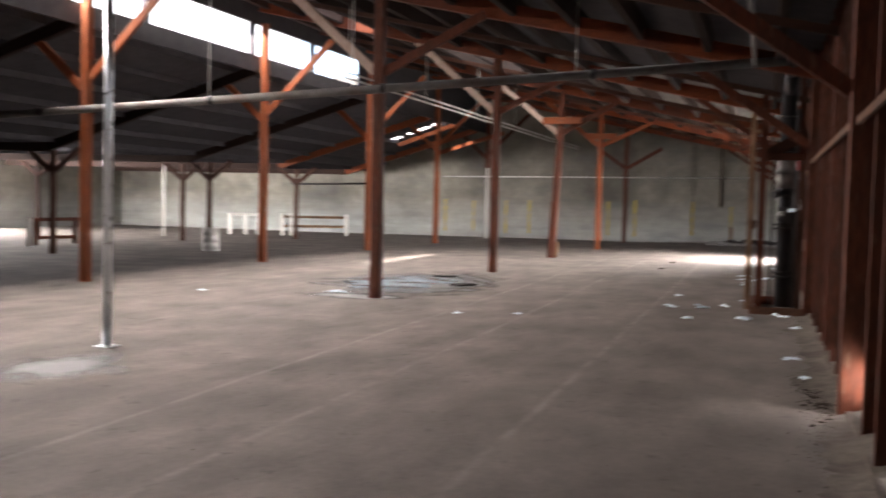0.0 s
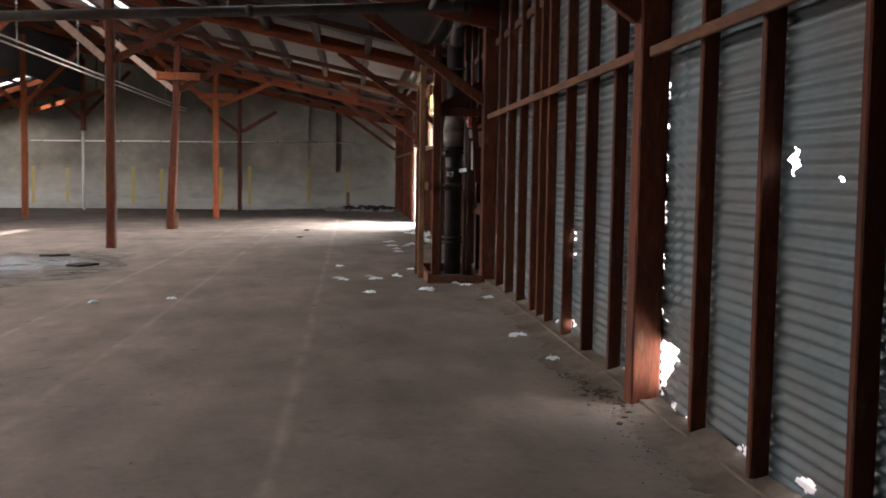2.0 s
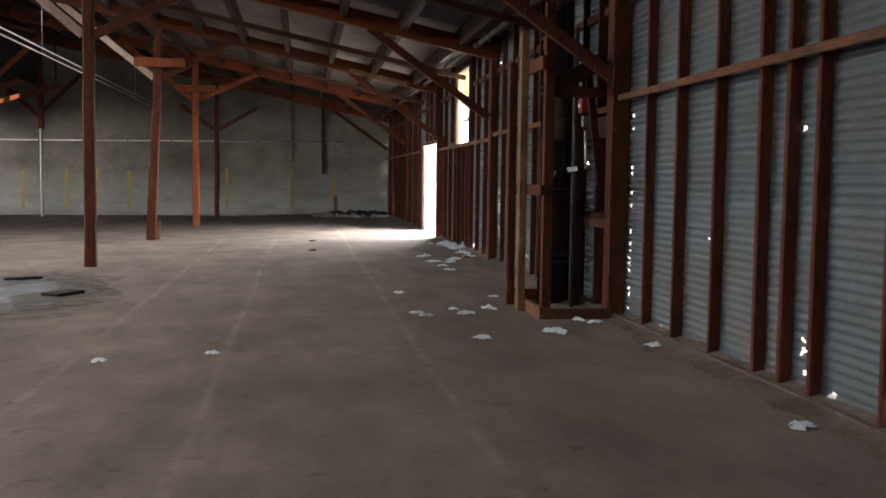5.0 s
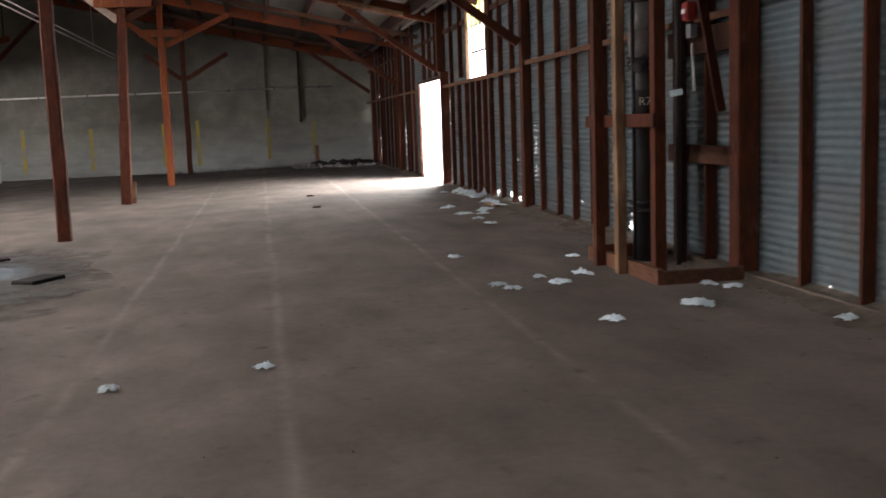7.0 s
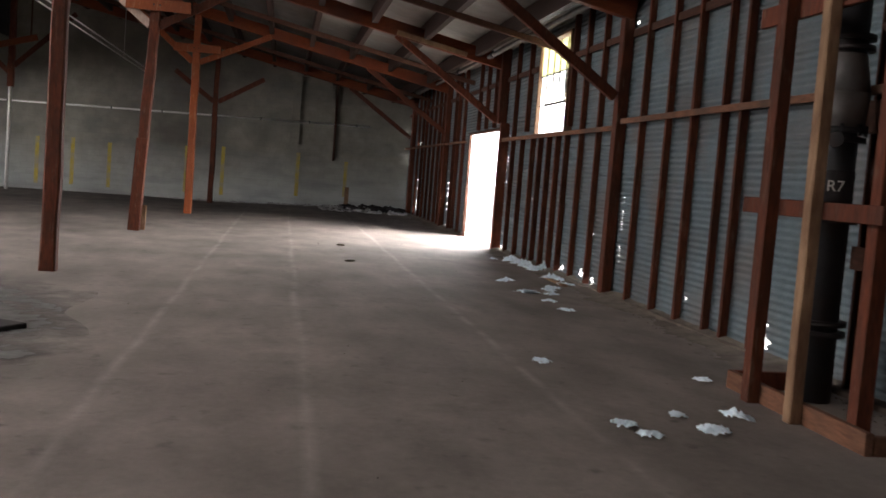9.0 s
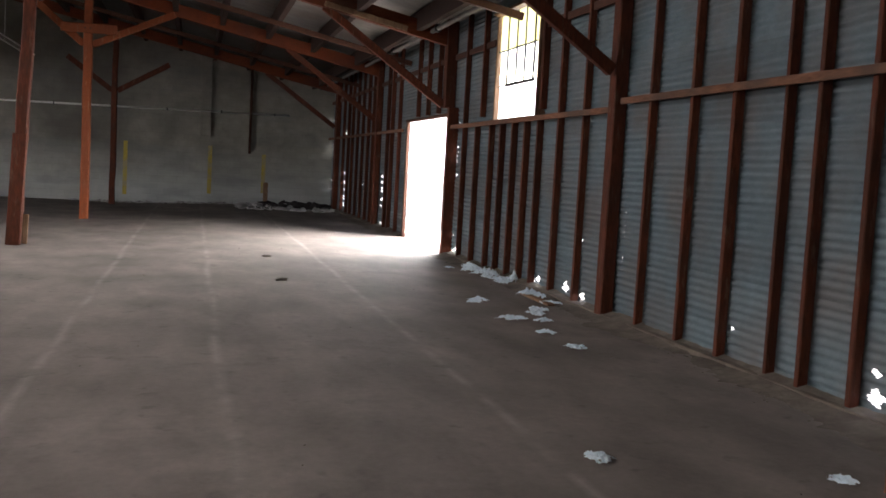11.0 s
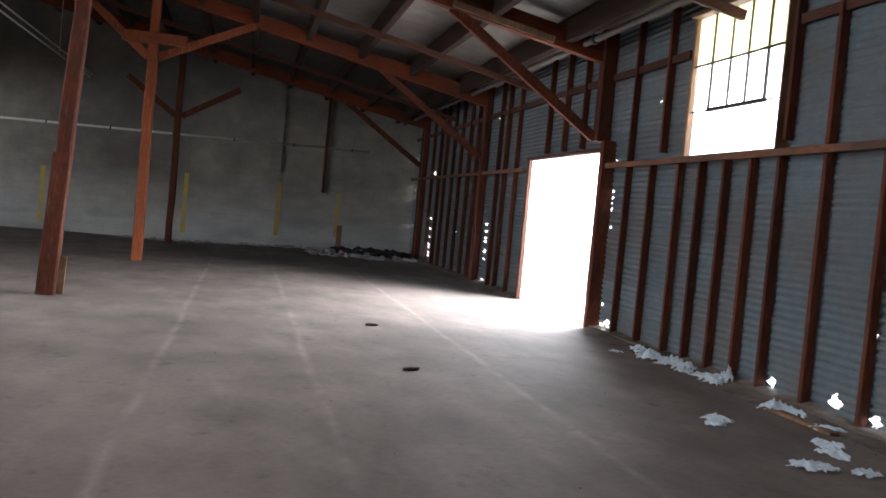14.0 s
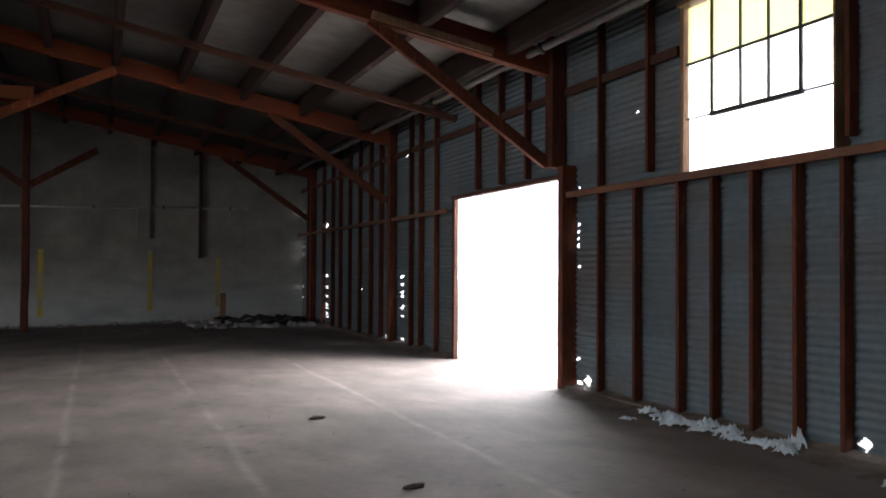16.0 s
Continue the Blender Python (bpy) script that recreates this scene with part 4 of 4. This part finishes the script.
for dx, dz in ((0, 0), (-0.07, -0.1)):
    bm = bmesh.new()
    tube(bm, (-9.6 + dx, 20.6, 4.44 + dz), (-9.6 + dx, 48.95, 4.44 + dz), 0.02, sides=8)
    part("conduit", bm, CONDUIT, conduits)
for y in (20.8, 26, 31, 36, 44):
    bm = bmesh.new()
    tube(bm, (-9.63, y, 4.36), (-9.63, y, roof_z(-9.63) - 0.01), 0.008, sides=6)
    part("hanger_rod", bm, CONDUIT, conduits)

wall_pipe = thing("wall_conduit", (-6, Y_FAR - 0.04, 3.0), "pale conduit clipped level along the block wall", "conduit")
bm = bmesh.new()
tube(bm, (-16.5, Y_FAR - 0.035, 2.9), (-1.5, Y_FAR - 0.035, 3.06), 0.032, sides=10)
part("conduit", bm, CONDUIT, wall_pipe)
for i in range(9):
    x = -16 + i * 1.75
    boxed("clip", (x - 0.02, x + 0.02, Y_FAR - 0.075, Y_FAR - 0.002, 2.85 + (x + 16.5) * 0.0107, 2.95 + (x + 16.5) * 0.0107), IRON, wall_pipe, 0.002)

# ---------------------------------------------------------------- far wall: yellow marks, pilasters, junk in the corner
for x, lo, hi in ((-16.4, 0.1, 1.75), (-14.9, 0.15, 1.7), (-13.2, 0.1, 1.75), (-12.0, 0.13, 1.8), (-10.74, 0.12, 1.72), (-8.06, 0.15, 1.82), (-6.77, 0.15, 1.9), (-4.07, 0.3, 1.9), (-2.3, 0.4, 1.7)):
    boxed("painted_mark", (x - 0.065, x + 0.065, Y_FAR - 0.006, Y_FAR + 0.01, lo, hi), YELLOW, wall_north, 0, "faded yellow painted stripe")
boxed("pilaster", (-4.42, -4.08, Y_FAR - 0.06, Y_FAR + 0.05, 2.2, 6.5), BLOCK, wall_north, 0.01, "shallow concrete pilaster")
boxed("wall_timber", (-2.83, -2.75, Y_FAR - 0.09, Y_FAR + 0.05, 1.7, 6.5), DARK_WOOD, wall_north, 0.01, "dark timber against the blocks")
bm = bmesh.new()
box(bm, -2.33, -2.18, 48.2, 48.28, -0.02, 0.78, 0.01)
single("upright_board", bm, BARE_WOOD, "short upright board standing before the block wall", "board", at=(-2.25, 48.24, 0))


def rubble(name, spots, mat, label, category, seed, size=(0.03, 0.12)):
    """Loose broken bits lying on the floor."""
    r = random.Random(seed)
    bm = bmesh.new()
    for x, y in spots:
        t = bmesh.new()
        bmesh.ops.create_icosphere(t, subdivisions=1, radius=1)
        d = [r.uniform(*size) for _ in range(3)]
        d[2] *= 0.5
        for v in t.verts:
            v.co *= r.uniform(0.6, 1.15)
        bmesh.ops.transform(t, matrix=Matrix.Translation((x, y, floor_z(x, y) + d[2] * 0.35)) @ Matrix.Rotation(r.uniform(0, 6.3), 4, "Z") @ Matrix.Diagonal((*d, 1)), verts=t.verts)
        join(bm, t)
    return single(name, bm, mat, label, category, kind="stuff")


r = random.Random(21)
rubble("rubble", [(r.uniform(-3.2, -0.2), r.uniform(45.5, 48.8)) for _ in range(120)], PAPER_GREY, "grey broken rubbish heaped in the corner", "rubble", 22, (0.05, 0.22))
rubble("rubble", [(r.uniform(-8.5, -2.5), r.uniform(48.3, 48.9)) for _ in range(140)], PAPER_GREY, "pale broken plaster along the foot of the wall", "rubble", 23, (0.03, 0.12))
rubble("dirt", [(-0.2 - abs(r.gauss(0, 0.16)), r.uniform(7.5, 11.5)) for _ in range(420)], DARK_DEBRIS, "dark dry dirt and leaves along the sill", "dirt", 24, (0.004, 0.009))
rubble("dirt", [(-0.2 - abs(r.gauss(0, 0.12)), r.uniform(3, 32)) for _ in range(900)], DARK_DEBRIS, "dark dry dirt along the sill", "dirt", 25, (0.005, 0.016))
rubble("dirt", [(-0.16 - abs(r.gauss(0, 0.12)), r.gauss(10.4, 0.5)) for _ in range(420)], DARK_DEBRIS, "dark dry leaves and dirt heaped by a post", "dirt", 28, (0.008, 0.03))
rubble("dirt", [(r.uniform(-7, -0.4), r.uniform(4, 36)) for _ in range(90)], DARK_DEBRIS, "specks of dry dirt scattered over the floor", "dirt", 26, (0.004, 0.012))
rubble("rubble", [(r.gauss(-1.2, 0.5), r.uniform(46.6, 48.6)) for _ in range(70)], BLACK_STAIN, "dark heap of broken boards and rubbish in the corner", "rubble", 27, (0.1, 0.35))



def drift(y0, y1, seed):
    """Blown dirt banked against the foot of the wall, thinning out over the floor."""
    off = Vector((seed * 3.7, 0, 0))
    bm = bmesh.new()
    steps, across = int((y1 - y0) / 0.05), 7
    rows = []
    for i in range(steps + 1):
        y = y0 + (y1 - y0) * i / steps
        reach = 0.42 + 0.3 * noise.noise(Vector((y * 0.7, 0, 0)) + off) + 0.14 * noise.noise(Vector((y * 3.1, 4, 0)) + off) + 0.11 * noise.noise(Vector((y * 11, 6, 0)) + off)
        bank = 0.075 + 0.045 * noise.noise(Vector((y * 1.3, 9, 0)) + off)
        row = []
        for j in range(across + 1):
            k = j / across
            x = -0.01 - reach * k
            h = bank * (1 - k) ** 1.8 + 0.012 * (1 - k) * noise.noise(Vector((x * 9, y * 9, 2)) + off)
            row.append(bm.verts.new((x, y, floor_z(x, y) + max(0.0015, h) if j < across else floor_z(x, y) - 0.004)))
        rows.append(row)
    for i in range(steps):
        for j in range(across):
            bm.faces.new((rows[i][j], rows[i][j + 1], rows[i + 1][j + 1], rows[i + 1][j])).smooth = True
    return single("dirt_drift", bm, DIRT, "brown dirt banked along the foot of the metal wall", "dirt", kind="stuff")


drift(2.5, 17.4, 1)
drift(19.31, 32.2, 2)
drift(36.6, 48.9, 3)

# ---------------------------------------------------------------- sprinkler riser and its timber cage
cage = thing("riser_cage", (-0.6, 18.3, 0), "open red timber cage around the sprinkler riser", "cage")
boxed("sill_board", (-1.03, -0.975, 17.42, 19.3, -0.01, 0.14), GIRT_WOOD, cage)
boxed("sill_board", (-0.974, -0.21, 17.42, 17.47, -0.01, 0.12), GIRT_WOOD, cage)
boxed("sill_board", (-0.974, -0.21, 19.25, 19.3, -0.01, 0.14), RED_WOOD, cage)
boxed("post", (-0.95, -0.84, 17.66, 17.77, 0.0, 3.55), RED_WOOD, cage)
boxed("post", (-1.13, -1.032, 18.74, 18.85, 0.0, 2.98), RED_WOOD, cage)
timber("post", (-1.08, 18.19, 0.0), (-1.07, 18.24, 3.3), 0.1, 0.09, BARE_WOOD, cage, "bare weathered timber post")
boxed("post", (-0.32, -0.22, 19.15, 19.25, 0.0, 4.1), RED_WOOD, cage)
boxed("rail", (-1.03, -0.985, 17.5, 19.32, 1.38, 1.5), RED_WOOD, cage)
boxed("rail", (-1.03, -0.985, 17.5, 19.32, 2.78, 2.93), RED_WOOD, cage)
boxed("rail", (-0.82, -0.22, 17.74, 17.79, 2.5, 2.62), RED_WOOD, cage)
boxed("rail", (-0.19, -0.14, 17.75, 19.14, 2.05, 2.3), DARK_WOOD, cage)
boxed("rail", (-0.19, -0.14, 17.75, 19.14, 1.0, 1.18), DARK_WOOD, cage)
boxed("post", (-0.31, -0.215, 18.62, 18.74, 0.0, 2.6), DARK_WOOD, cage)
timber("brace", (-0.3, 18.2, 2.82), (-0.24, 17.82, 1.5), 0.04, 0.09, RED_WOOD, cage)
timber("brace", (-0.88, 17.84, 2.56), (-0.22, 17.8, 2.95), 0.12, 0.18, DARK_WOOD, cage)

riser = thing("sprinkler_riser", (-0.5, 18.95, 0), "thick black sprinkler riser pipe with valve and gauge glass", "riser")
bm = bmesh.new()
tube(bm, (-0.5, 18.95, 0.0), (-0.5, 18.95, 3.75), 0.135, sides=22)
part("pipe", bm, IRON, riser)
for z in (0.5, 0.58, 1.35, 1.42, 1.95, 2.02, 2.62, 2.7, 3.3):
    bm = bmesh.new()
    tube(bm, (-0.5, 18.95, z), (-0.5, 18.95, z + 0.04), 0.19, sides=18)
    part("flange", bm, IRON, riser)
bm = bmesh.new()
tube(bm, (-0.5, 18.95, 2.06), (-0.5, 18.95, 2.32), 0.165, 0.185, sides=20)
tube(bm, (-0.5, 18.95, 2.32), (-0.5, 18.95, 2.6), 0.185, 0.14, sides=20)
valve = part("valve_body", bm, GALV_DULL, riser, "dull dark grey valve body")
for k in range(8):
    bm = bmesh.new()
    ca, sa = 0.178 * math.cos(k * math.pi / 4 + 0.3), 0.178 * math.sin(k * math.pi / 4 + 0.3)
    tube(bm, (-0.5 + ca, 18.95 + sa, 2.0), (-0.5 + ca, 18.95 + sa, 2.08), 0.014, sides=6)
    part("bolt", bm, IRON, valve)
bm = bmesh.new()
tube(bm, (-0.72, 18.62, 1.95), (-0.6, 18.82, 1.95), 0.055, sides=16)
part("gauge", bm, IRON, riser, "small black gauge")
bm = bmesh.new()
tube(bm, (-0.5, 18.95, 3.7), (-0.5, 18.4, 4.0), 0.105, sides=18)
tube(bm, (-0.5, 18.3, 4.0), (-0.48, 17.6, 4.02), 0.1, sides=18)
part("elbow", bm, IRON, riser)
for x, y, rr, top_z in ((-0.36, 18.5, 0.03, 3.4), (-0.72, 18.75, 0.02, 2.6)):
    bm = bmesh.new()
    tube(bm, (x, y, 0.0), (x, y, top_z), rr, sides=12)
    part("side_pipe", bm, IRON, riser)
band = bmesh.new()
tube(band, (-0.5, 18.95, 1.5), (-0.5, 18.95, 1.74), 0.139, sides=24)
plate = part("number_band", band, BLACK_STAIN, riser, "black painted band")
letters = bpy.data.curves.new("number", "FONT")
letters.body, letters.size, letters.extrude, letters.align_x, letters.align_y = "R7", 0.115, 0.001, "CENTER", "CENTER"
letters.materials.append(WHITE_PAINT)
number = new("number", letters)
number.parent = plate
number["label"] = "white stencilled number"
number.matrix_basis = Matrix.Translation((-0.072, -0.139, 1.62)) @ Euler((radians(90), 0, radians(-27))).to_matrix().to_4x4()

bell = thing("alarm_box", (-0.27, 18.35, 2.3), "red fire alarm box with pale plate on the studs", "alarm box")
case = boxed("case", (-0.36, -0.245, 18.3, 18.42, 2.36, 2.54), RED_PAINT, bell, 0.02)
boxed("pull_plate", (-0.366, -0.358, 18.32, 18.4, 2.43, 2.47), WHITE_PAINT, case, 0, "small white plate")
boxed("plate", (-0.32, -0.245, 18.3, 18.4, 2.2, 2.33), GALV_PLATE, bell, 0.006, "pale grey junction box")
bm = bmesh.new()
tube(bm, (-0.28, 18.35, 2.15), (-0.28, 18.3, 1.7), 0.012, sides=8)
part("cable", bm, CONDUIT, bell)
tag = thing("white_tag", (-0.42, 18.4, 1.68), "small white tag wired to the pipes", "tag")
timber("card", (-0.47, 18.44, 1.68), (-0.36, 18.385, 1.7), 0.06, 0.004, PAPER, tag, side=(0, 0, 1))

# ---------------------------------------------------------------- things on the left
barrel = thing("drum", (-18.2, 29.35, floor_z(-18.2, 29.35)), "dented pale grey metal drum standing upright", "drum")
z = floor_z(-18.2, 29.35)
bm = bmesh.new()
for z0, z1, r0, r1 in ((0, 0.05, 0.28, 0.28), (0.05, 0.26, 0.27, 0.27), (0.26, 0.29, 0.285, 0.285), (0.29, 0.5, 0.27, 0.27), (0.5, 0.53, 0.285, 0.285), (0.53, 0.72, 0.27, 0.265), (0.72, 0.75, 0.28, 0.28)):
    tube(bm, (-18.2, 29.35, z + z0), (-18.2, 29.35, z + z1), r0, r1, sides=28)
part("body", bm, WHITE_PAINT, barrel)
bm = bmesh.new()
tube(bm, (-18.2, 29.35, z + 0.735), (-18.2, 29.35, z + 0.742), 0.25, sides=28)
lid = part("lid", bm, GALV_PLATE, barrel)
bm = bmesh.new()
tube(bm, (-18.1, 29.25, z + 0.741), (-18.1, 29.25, z + 0.76), 0.03, sides=12)
part("bung", bm, IRON, lid)


def barrier(x0, y0, x1, y1, high, posts, rails, post_mat, rail_mat, label):
    z = floor_z(x0, y0)
    ob = thing("barrier", (x0, y0, z), label, "barrier", "old barriers")
    for k in posts:
        x, y = x0 + (x1 - x0) * k, y0 + (y1 - y0) * k
        boxed("post", (x - 0.07, x + 0.07, y - 0.07, y + 0.07, z, z + high), post_mat, ob)
    for h in rails:
        timber("rail", (x0, y0, z + h), (x1, y1, z + h), 0.06, 0.12, rail_mat, ob)
    return ob


barrier(-22.7, 43.2, -20.0, 44.6, 1.05, (0, 0.13, 1), (0.9, 0.45), WHITE_PAINT, BARE_WOOD, "low barrier with white posts and two timber rails")
barrier(-25.2, 42.6, -24.0, 43.2, 1.0, (0, 0.55, 1), (0.95,), WHITE_PAINT, WHITE_PAINT, "low white painted frame beside the wall")
barrier(-24.0, 27.6, -23.9, 30.2, 0.95, (0, 1), (0.9,), WHITE_PAINT, RED_WOOD, "low open rack with pale posts and red top rail")
barrier(-24.6, 28.6, -24.4, 30.4, 0.9, (0, 1), (0.25, 0.88), RED_WOOD, RED_WOOD, "low red timber rack")
pipe_rail = thing("wall_rail", (-21, Y_FAR - 0.3, 2.4), "dark pipe rail on the far block wall", "rail")
bm = bmesh.new()
tube(bm, (-25.0, Y_FAR - 0.3, 2.35), (-20.6, Y_FAR - 0.3, 2.45), 0.05)
part("pipe", bm, IRON, pipe_rail)
for x in (-25.0, -20.6):
    bm = bmesh.new()
    tube(bm, (x, Y_FAR - 0.3, 2.4), (x, Y_FAR + 0.02, 2.4), 0.04)
    part("bracket", bm, IRON, pipe_rail)


# ---------------------------------------------------------------- puddles, boards and paper on the floor
def puddle(x, y, rx, ry, seed, label, mat=WET, lift=0.006):
    r = random.Random(seed)
    bm = bmesh.new()
    phase = [r.uniform(0, 6.28) for _ in range(4)]
    ring = []
    for i in range(56):
        a = 2 * math.pi * i / 56
        k = 1 + 0.16 * math.sin(2 * a + phase[0]) + 0.13 * math.sin(3 * a + phase[1]) + 0.08 * math.sin(5 * a + phase[2]) + 0.05 * math.sin(9 * a + phase[3])
        px, py = x + rx * k * math.cos(a), y + ry * k * math.sin(a)
        ring.append(bm.verts.new((px, py, floor_z(px, py) + lift)))
    mid = bm.verts.new((x, y, floor_z(x, y) + lift + 0.002))
    for i in range(56):
        bm.faces.new((mid, ring[i], ring[(i + 1) % 56])).smooth = True
    return single("puddle", bm, mat, label, "puddle", "puddles", at=(x, y, floor_z(x, y)))


puddle(-7.9, 20.9, 2.0, 3.6, 12, "wide dark damp stain around the pale puddle", DAMP, 0.004)
puddle(-8.2, 20.7, 1.45, 2.0, 5, "shallow pale puddle on the dusty floor", WET, 0.009)
puddle(-7.75, 9.1, 0.75, 1.0, 9, "thin damp patch around the steel pole", DAMP, 0.005)
puddle(-8.0, 17.6, 1.25, 0.55, 15, "dark damp stain on the concrete", DAMP, 0.003)
bm = bmesh.new()
beam(bm, (-7.0, 20.5, floor_z(-7, 20.5) + 0.03), (-6.75, 20.95, floor_z(-7, 20.5) + 0.03), 0.3, 0.05, 0.01, side=(1, 0, 0))
single("broken_board", bm, BLACK_STAIN, "dark broken board lying by the puddle", "board", "broken boards", at=(-6.88, 20.7, floor_z(-7, 20.5)))
bm = bmesh.new()
beam(bm, (-8.2, 22.7, floor_z(-8, 22.7) + 0.02), (-7.7, 22.95, floor_z(-8, 22.7) + 0.02), 0.12, 0.04, 0.008, side=(0, 1, 0))
single("broken_board", bm, BLACK_STAIN, "dark broken board lying by the puddle", "board", "broken boards", at=(-8, 22.8, floor_z(-8, 22.7)))
for x, y, l_, turn in ((-3.43, 27.85, 0.09, 0.3), (-3.4, 30.95, 0.08, 0.1)):
    bm = bmesh.new()
    t = bmesh.new()
    bmesh.ops.create_icosphere(t, subdivisions=2, radius=1)
    for v in t.verts:
        v.co *= 1 + 0.35 * noise.noise(v.co * 2.3 + Vector((x, y, 0)))
    bmesh.ops.transform(t, matrix=Matrix.Translation((x, y, floor_z(x, y) + 0.012)) @ Matrix.Rotation(turn, 4, "Z") @ Matrix.Diagonal((l_, l_ * 0.3, 0.022, 1)), verts=t.verts)
    join(bm, t)
    single("wood_scrap", bm, DARK_DEBRIS, "dark flat scrap of wood on the concrete", "scrap", "scraps on the floor", at=(x, y, floor_z(x, y)))


def crumpled(x, y, wide, long, high, turn, seed, label="crumpled dirty white paper on the floor"):
    """A torn sheet, creased and partly lifted from the floor."""
    r = random.Random(seed)
    n = 18
    off = Vector((r.uniform(0, 50), r.uniform(0, 50), 0))
    bm = bmesh.new()
    vs = {}
    for i in range(n + 1):
        for j in range(n + 1):
            u, v = i / n * 2 - 1, j / n * 2 - 1
            edge = max(abs(u), abs(v))
            k = 1 + 0.3 * noise.noise(Vector((u * 1.6, v * 1.6, seed)) + off) * edge
            folds = 0.45 * abs(noise.noise(Vector((u * 2.6, v * 2.6, 7)) + off)) + 0.4 * abs(noise.noise(Vector((u * 5.5, v * 5.5, 3)) + off)) + 0.07 * noise.noise(Vector((u * 11, v * 11, 5)) + off)
            h = (0.22 + 1.35 * folds) * (1 - 0.85 * edge ** 2.2) + 0.15 * abs(noise.noise(Vector((u * 3, v * 3, 13)) + off))
            vs[i, j] = bm.verts.new((u * wide / 2 * k, v * long / 2 * k, 0.004 + high * max(0.0, h)))
    for i in range(n):
        for j in range(n):
            u, v = (i + 0.5) / n * 2 - 1, (j + 0.5) / n * 2 - 1
            if u * u + v * v < 0.85 + 0.75 * noise.noise(Vector((u * 2.5, v * 2.5, 1)) + off):
                bm.faces.new((vs[i, j], vs[i + 1, j], vs[i + 1, j + 1], vs[i, j + 1])).smooth = True
    bmesh.ops.delete(bm, geom=[v for v in bm.verts if not v.link_faces], context="VERTS")
    ob = new("paper_scrap", mesh_of("paper_scrap", bm, PAPER))
    ob.matrix_basis = pose(x, y, floor_z(x, y), 0, 0, turn)
    return tagged(ob, label, "paper", "scattered paper")


SCRAPS = ((-5.38, 15.5, 0.16, 0.2), (-4.44, 15.63, 0.15, 0.15), (-1.09, 16.48, 0.38, 0.3), (-0.5, 12.57, 0.2, 0.25), (-2.35, 19.96, 0.18, 0.2), (-1.17, 23.25, 0.24, 0.25), (-1.17, 24.02, 0.22, 0.24),
          (-2.35, 17.95, 0.2, 0.24), (-2.26, 17.7, 0.22, 0.16), (-1.79, 17.86, 0.3, 0.24), (-1.44, 18.26, 0.36, 0.14), (-1.88, 18.23, 0.16, 0.16), (-1.15, 19.47, 0.16, 0.2), (-1.91, 16.15, 0.22, 0.2),
          (-0.49, 17.09, 0.2, 0.2), (-1.23, 24.9, 0.38, 0.3), (-0.94, 24.76, 0.26, 0.22), (-0.83, 25.28, 0.36, 0.25), (-0.71, 25.55, 0.32, 0.25), (-1.2, 26.32, 0.26, 0.3), (-1.32, 26.12, 0.24, 0.2), (-0.4, 11.3, 0.18, 0.14), (-0.36, 15.6, 0.2, 0.2),
          (-8.56, 17.95, 0.5, 0.35), (-10.9, 17.0, 0.22, 0.2), (-0.62, 17.3, 0.2, 0.15), (-0.36, 26.12, 0.34, 0.26))
for i, (x, y, w, l_) in enumerate(SCRAPS):
    crumpled(x, y, w * 0.9, l_ * 0.9, 0.035 + 0.1 * w, i * 47, i)
TISSUES = ((-0.2, 30.3, 0.2, 0.26, 0.09), (-0.62, 30.0, 0.14, 0.16, 0.04), (-0.3, 29.85, 0.34, 0.3, 0.12), (-0.36, 29.55, 0.36, 0.32, 0.12), (-0.22, 29.3, 0.24, 0.26, 0.13), (-0.38, 29.15, 0.24, 0.2, 0.08),
           (-0.24, 28.95, 0.28, 0.24, 0.13), (-0.36, 28.72, 0.24, 0.2, 0.09), (-0.3, 28.45, 0.22, 0.18, 0.09), (-0.26, 28.22, 0.3, 0.22, 0.13), (-0.16, 28.16, 0.16, 0.14, 0.22), (-0.36, 28.05, 0.2, 0.16, 0.1),
           (-0.38, 26.84, 0.3, 0.26, 0.13), (-0.3, 26.68, 0.26, 0.2, 0.09))
for i, (x, y, w, l_, h) in enumerate(TISSUES):
    crumpled(x, y, w * 1.1, l_ * 1.1, h, i * 61, 70 + i, "crumpled lump of white tissue by the metal wall")

bm = bmesh.new()
beam(bm, (-0.42, 25.9, 0.02), (-0.42, 26.95, 0.02), 0.09, 0.03, 0.004, side=(1, 0, 0))
single("loose_batten", bm, BARE_WOOD, "loose pale batten lying by the wall", "batten", at=(-0.42, 26.4, 0))
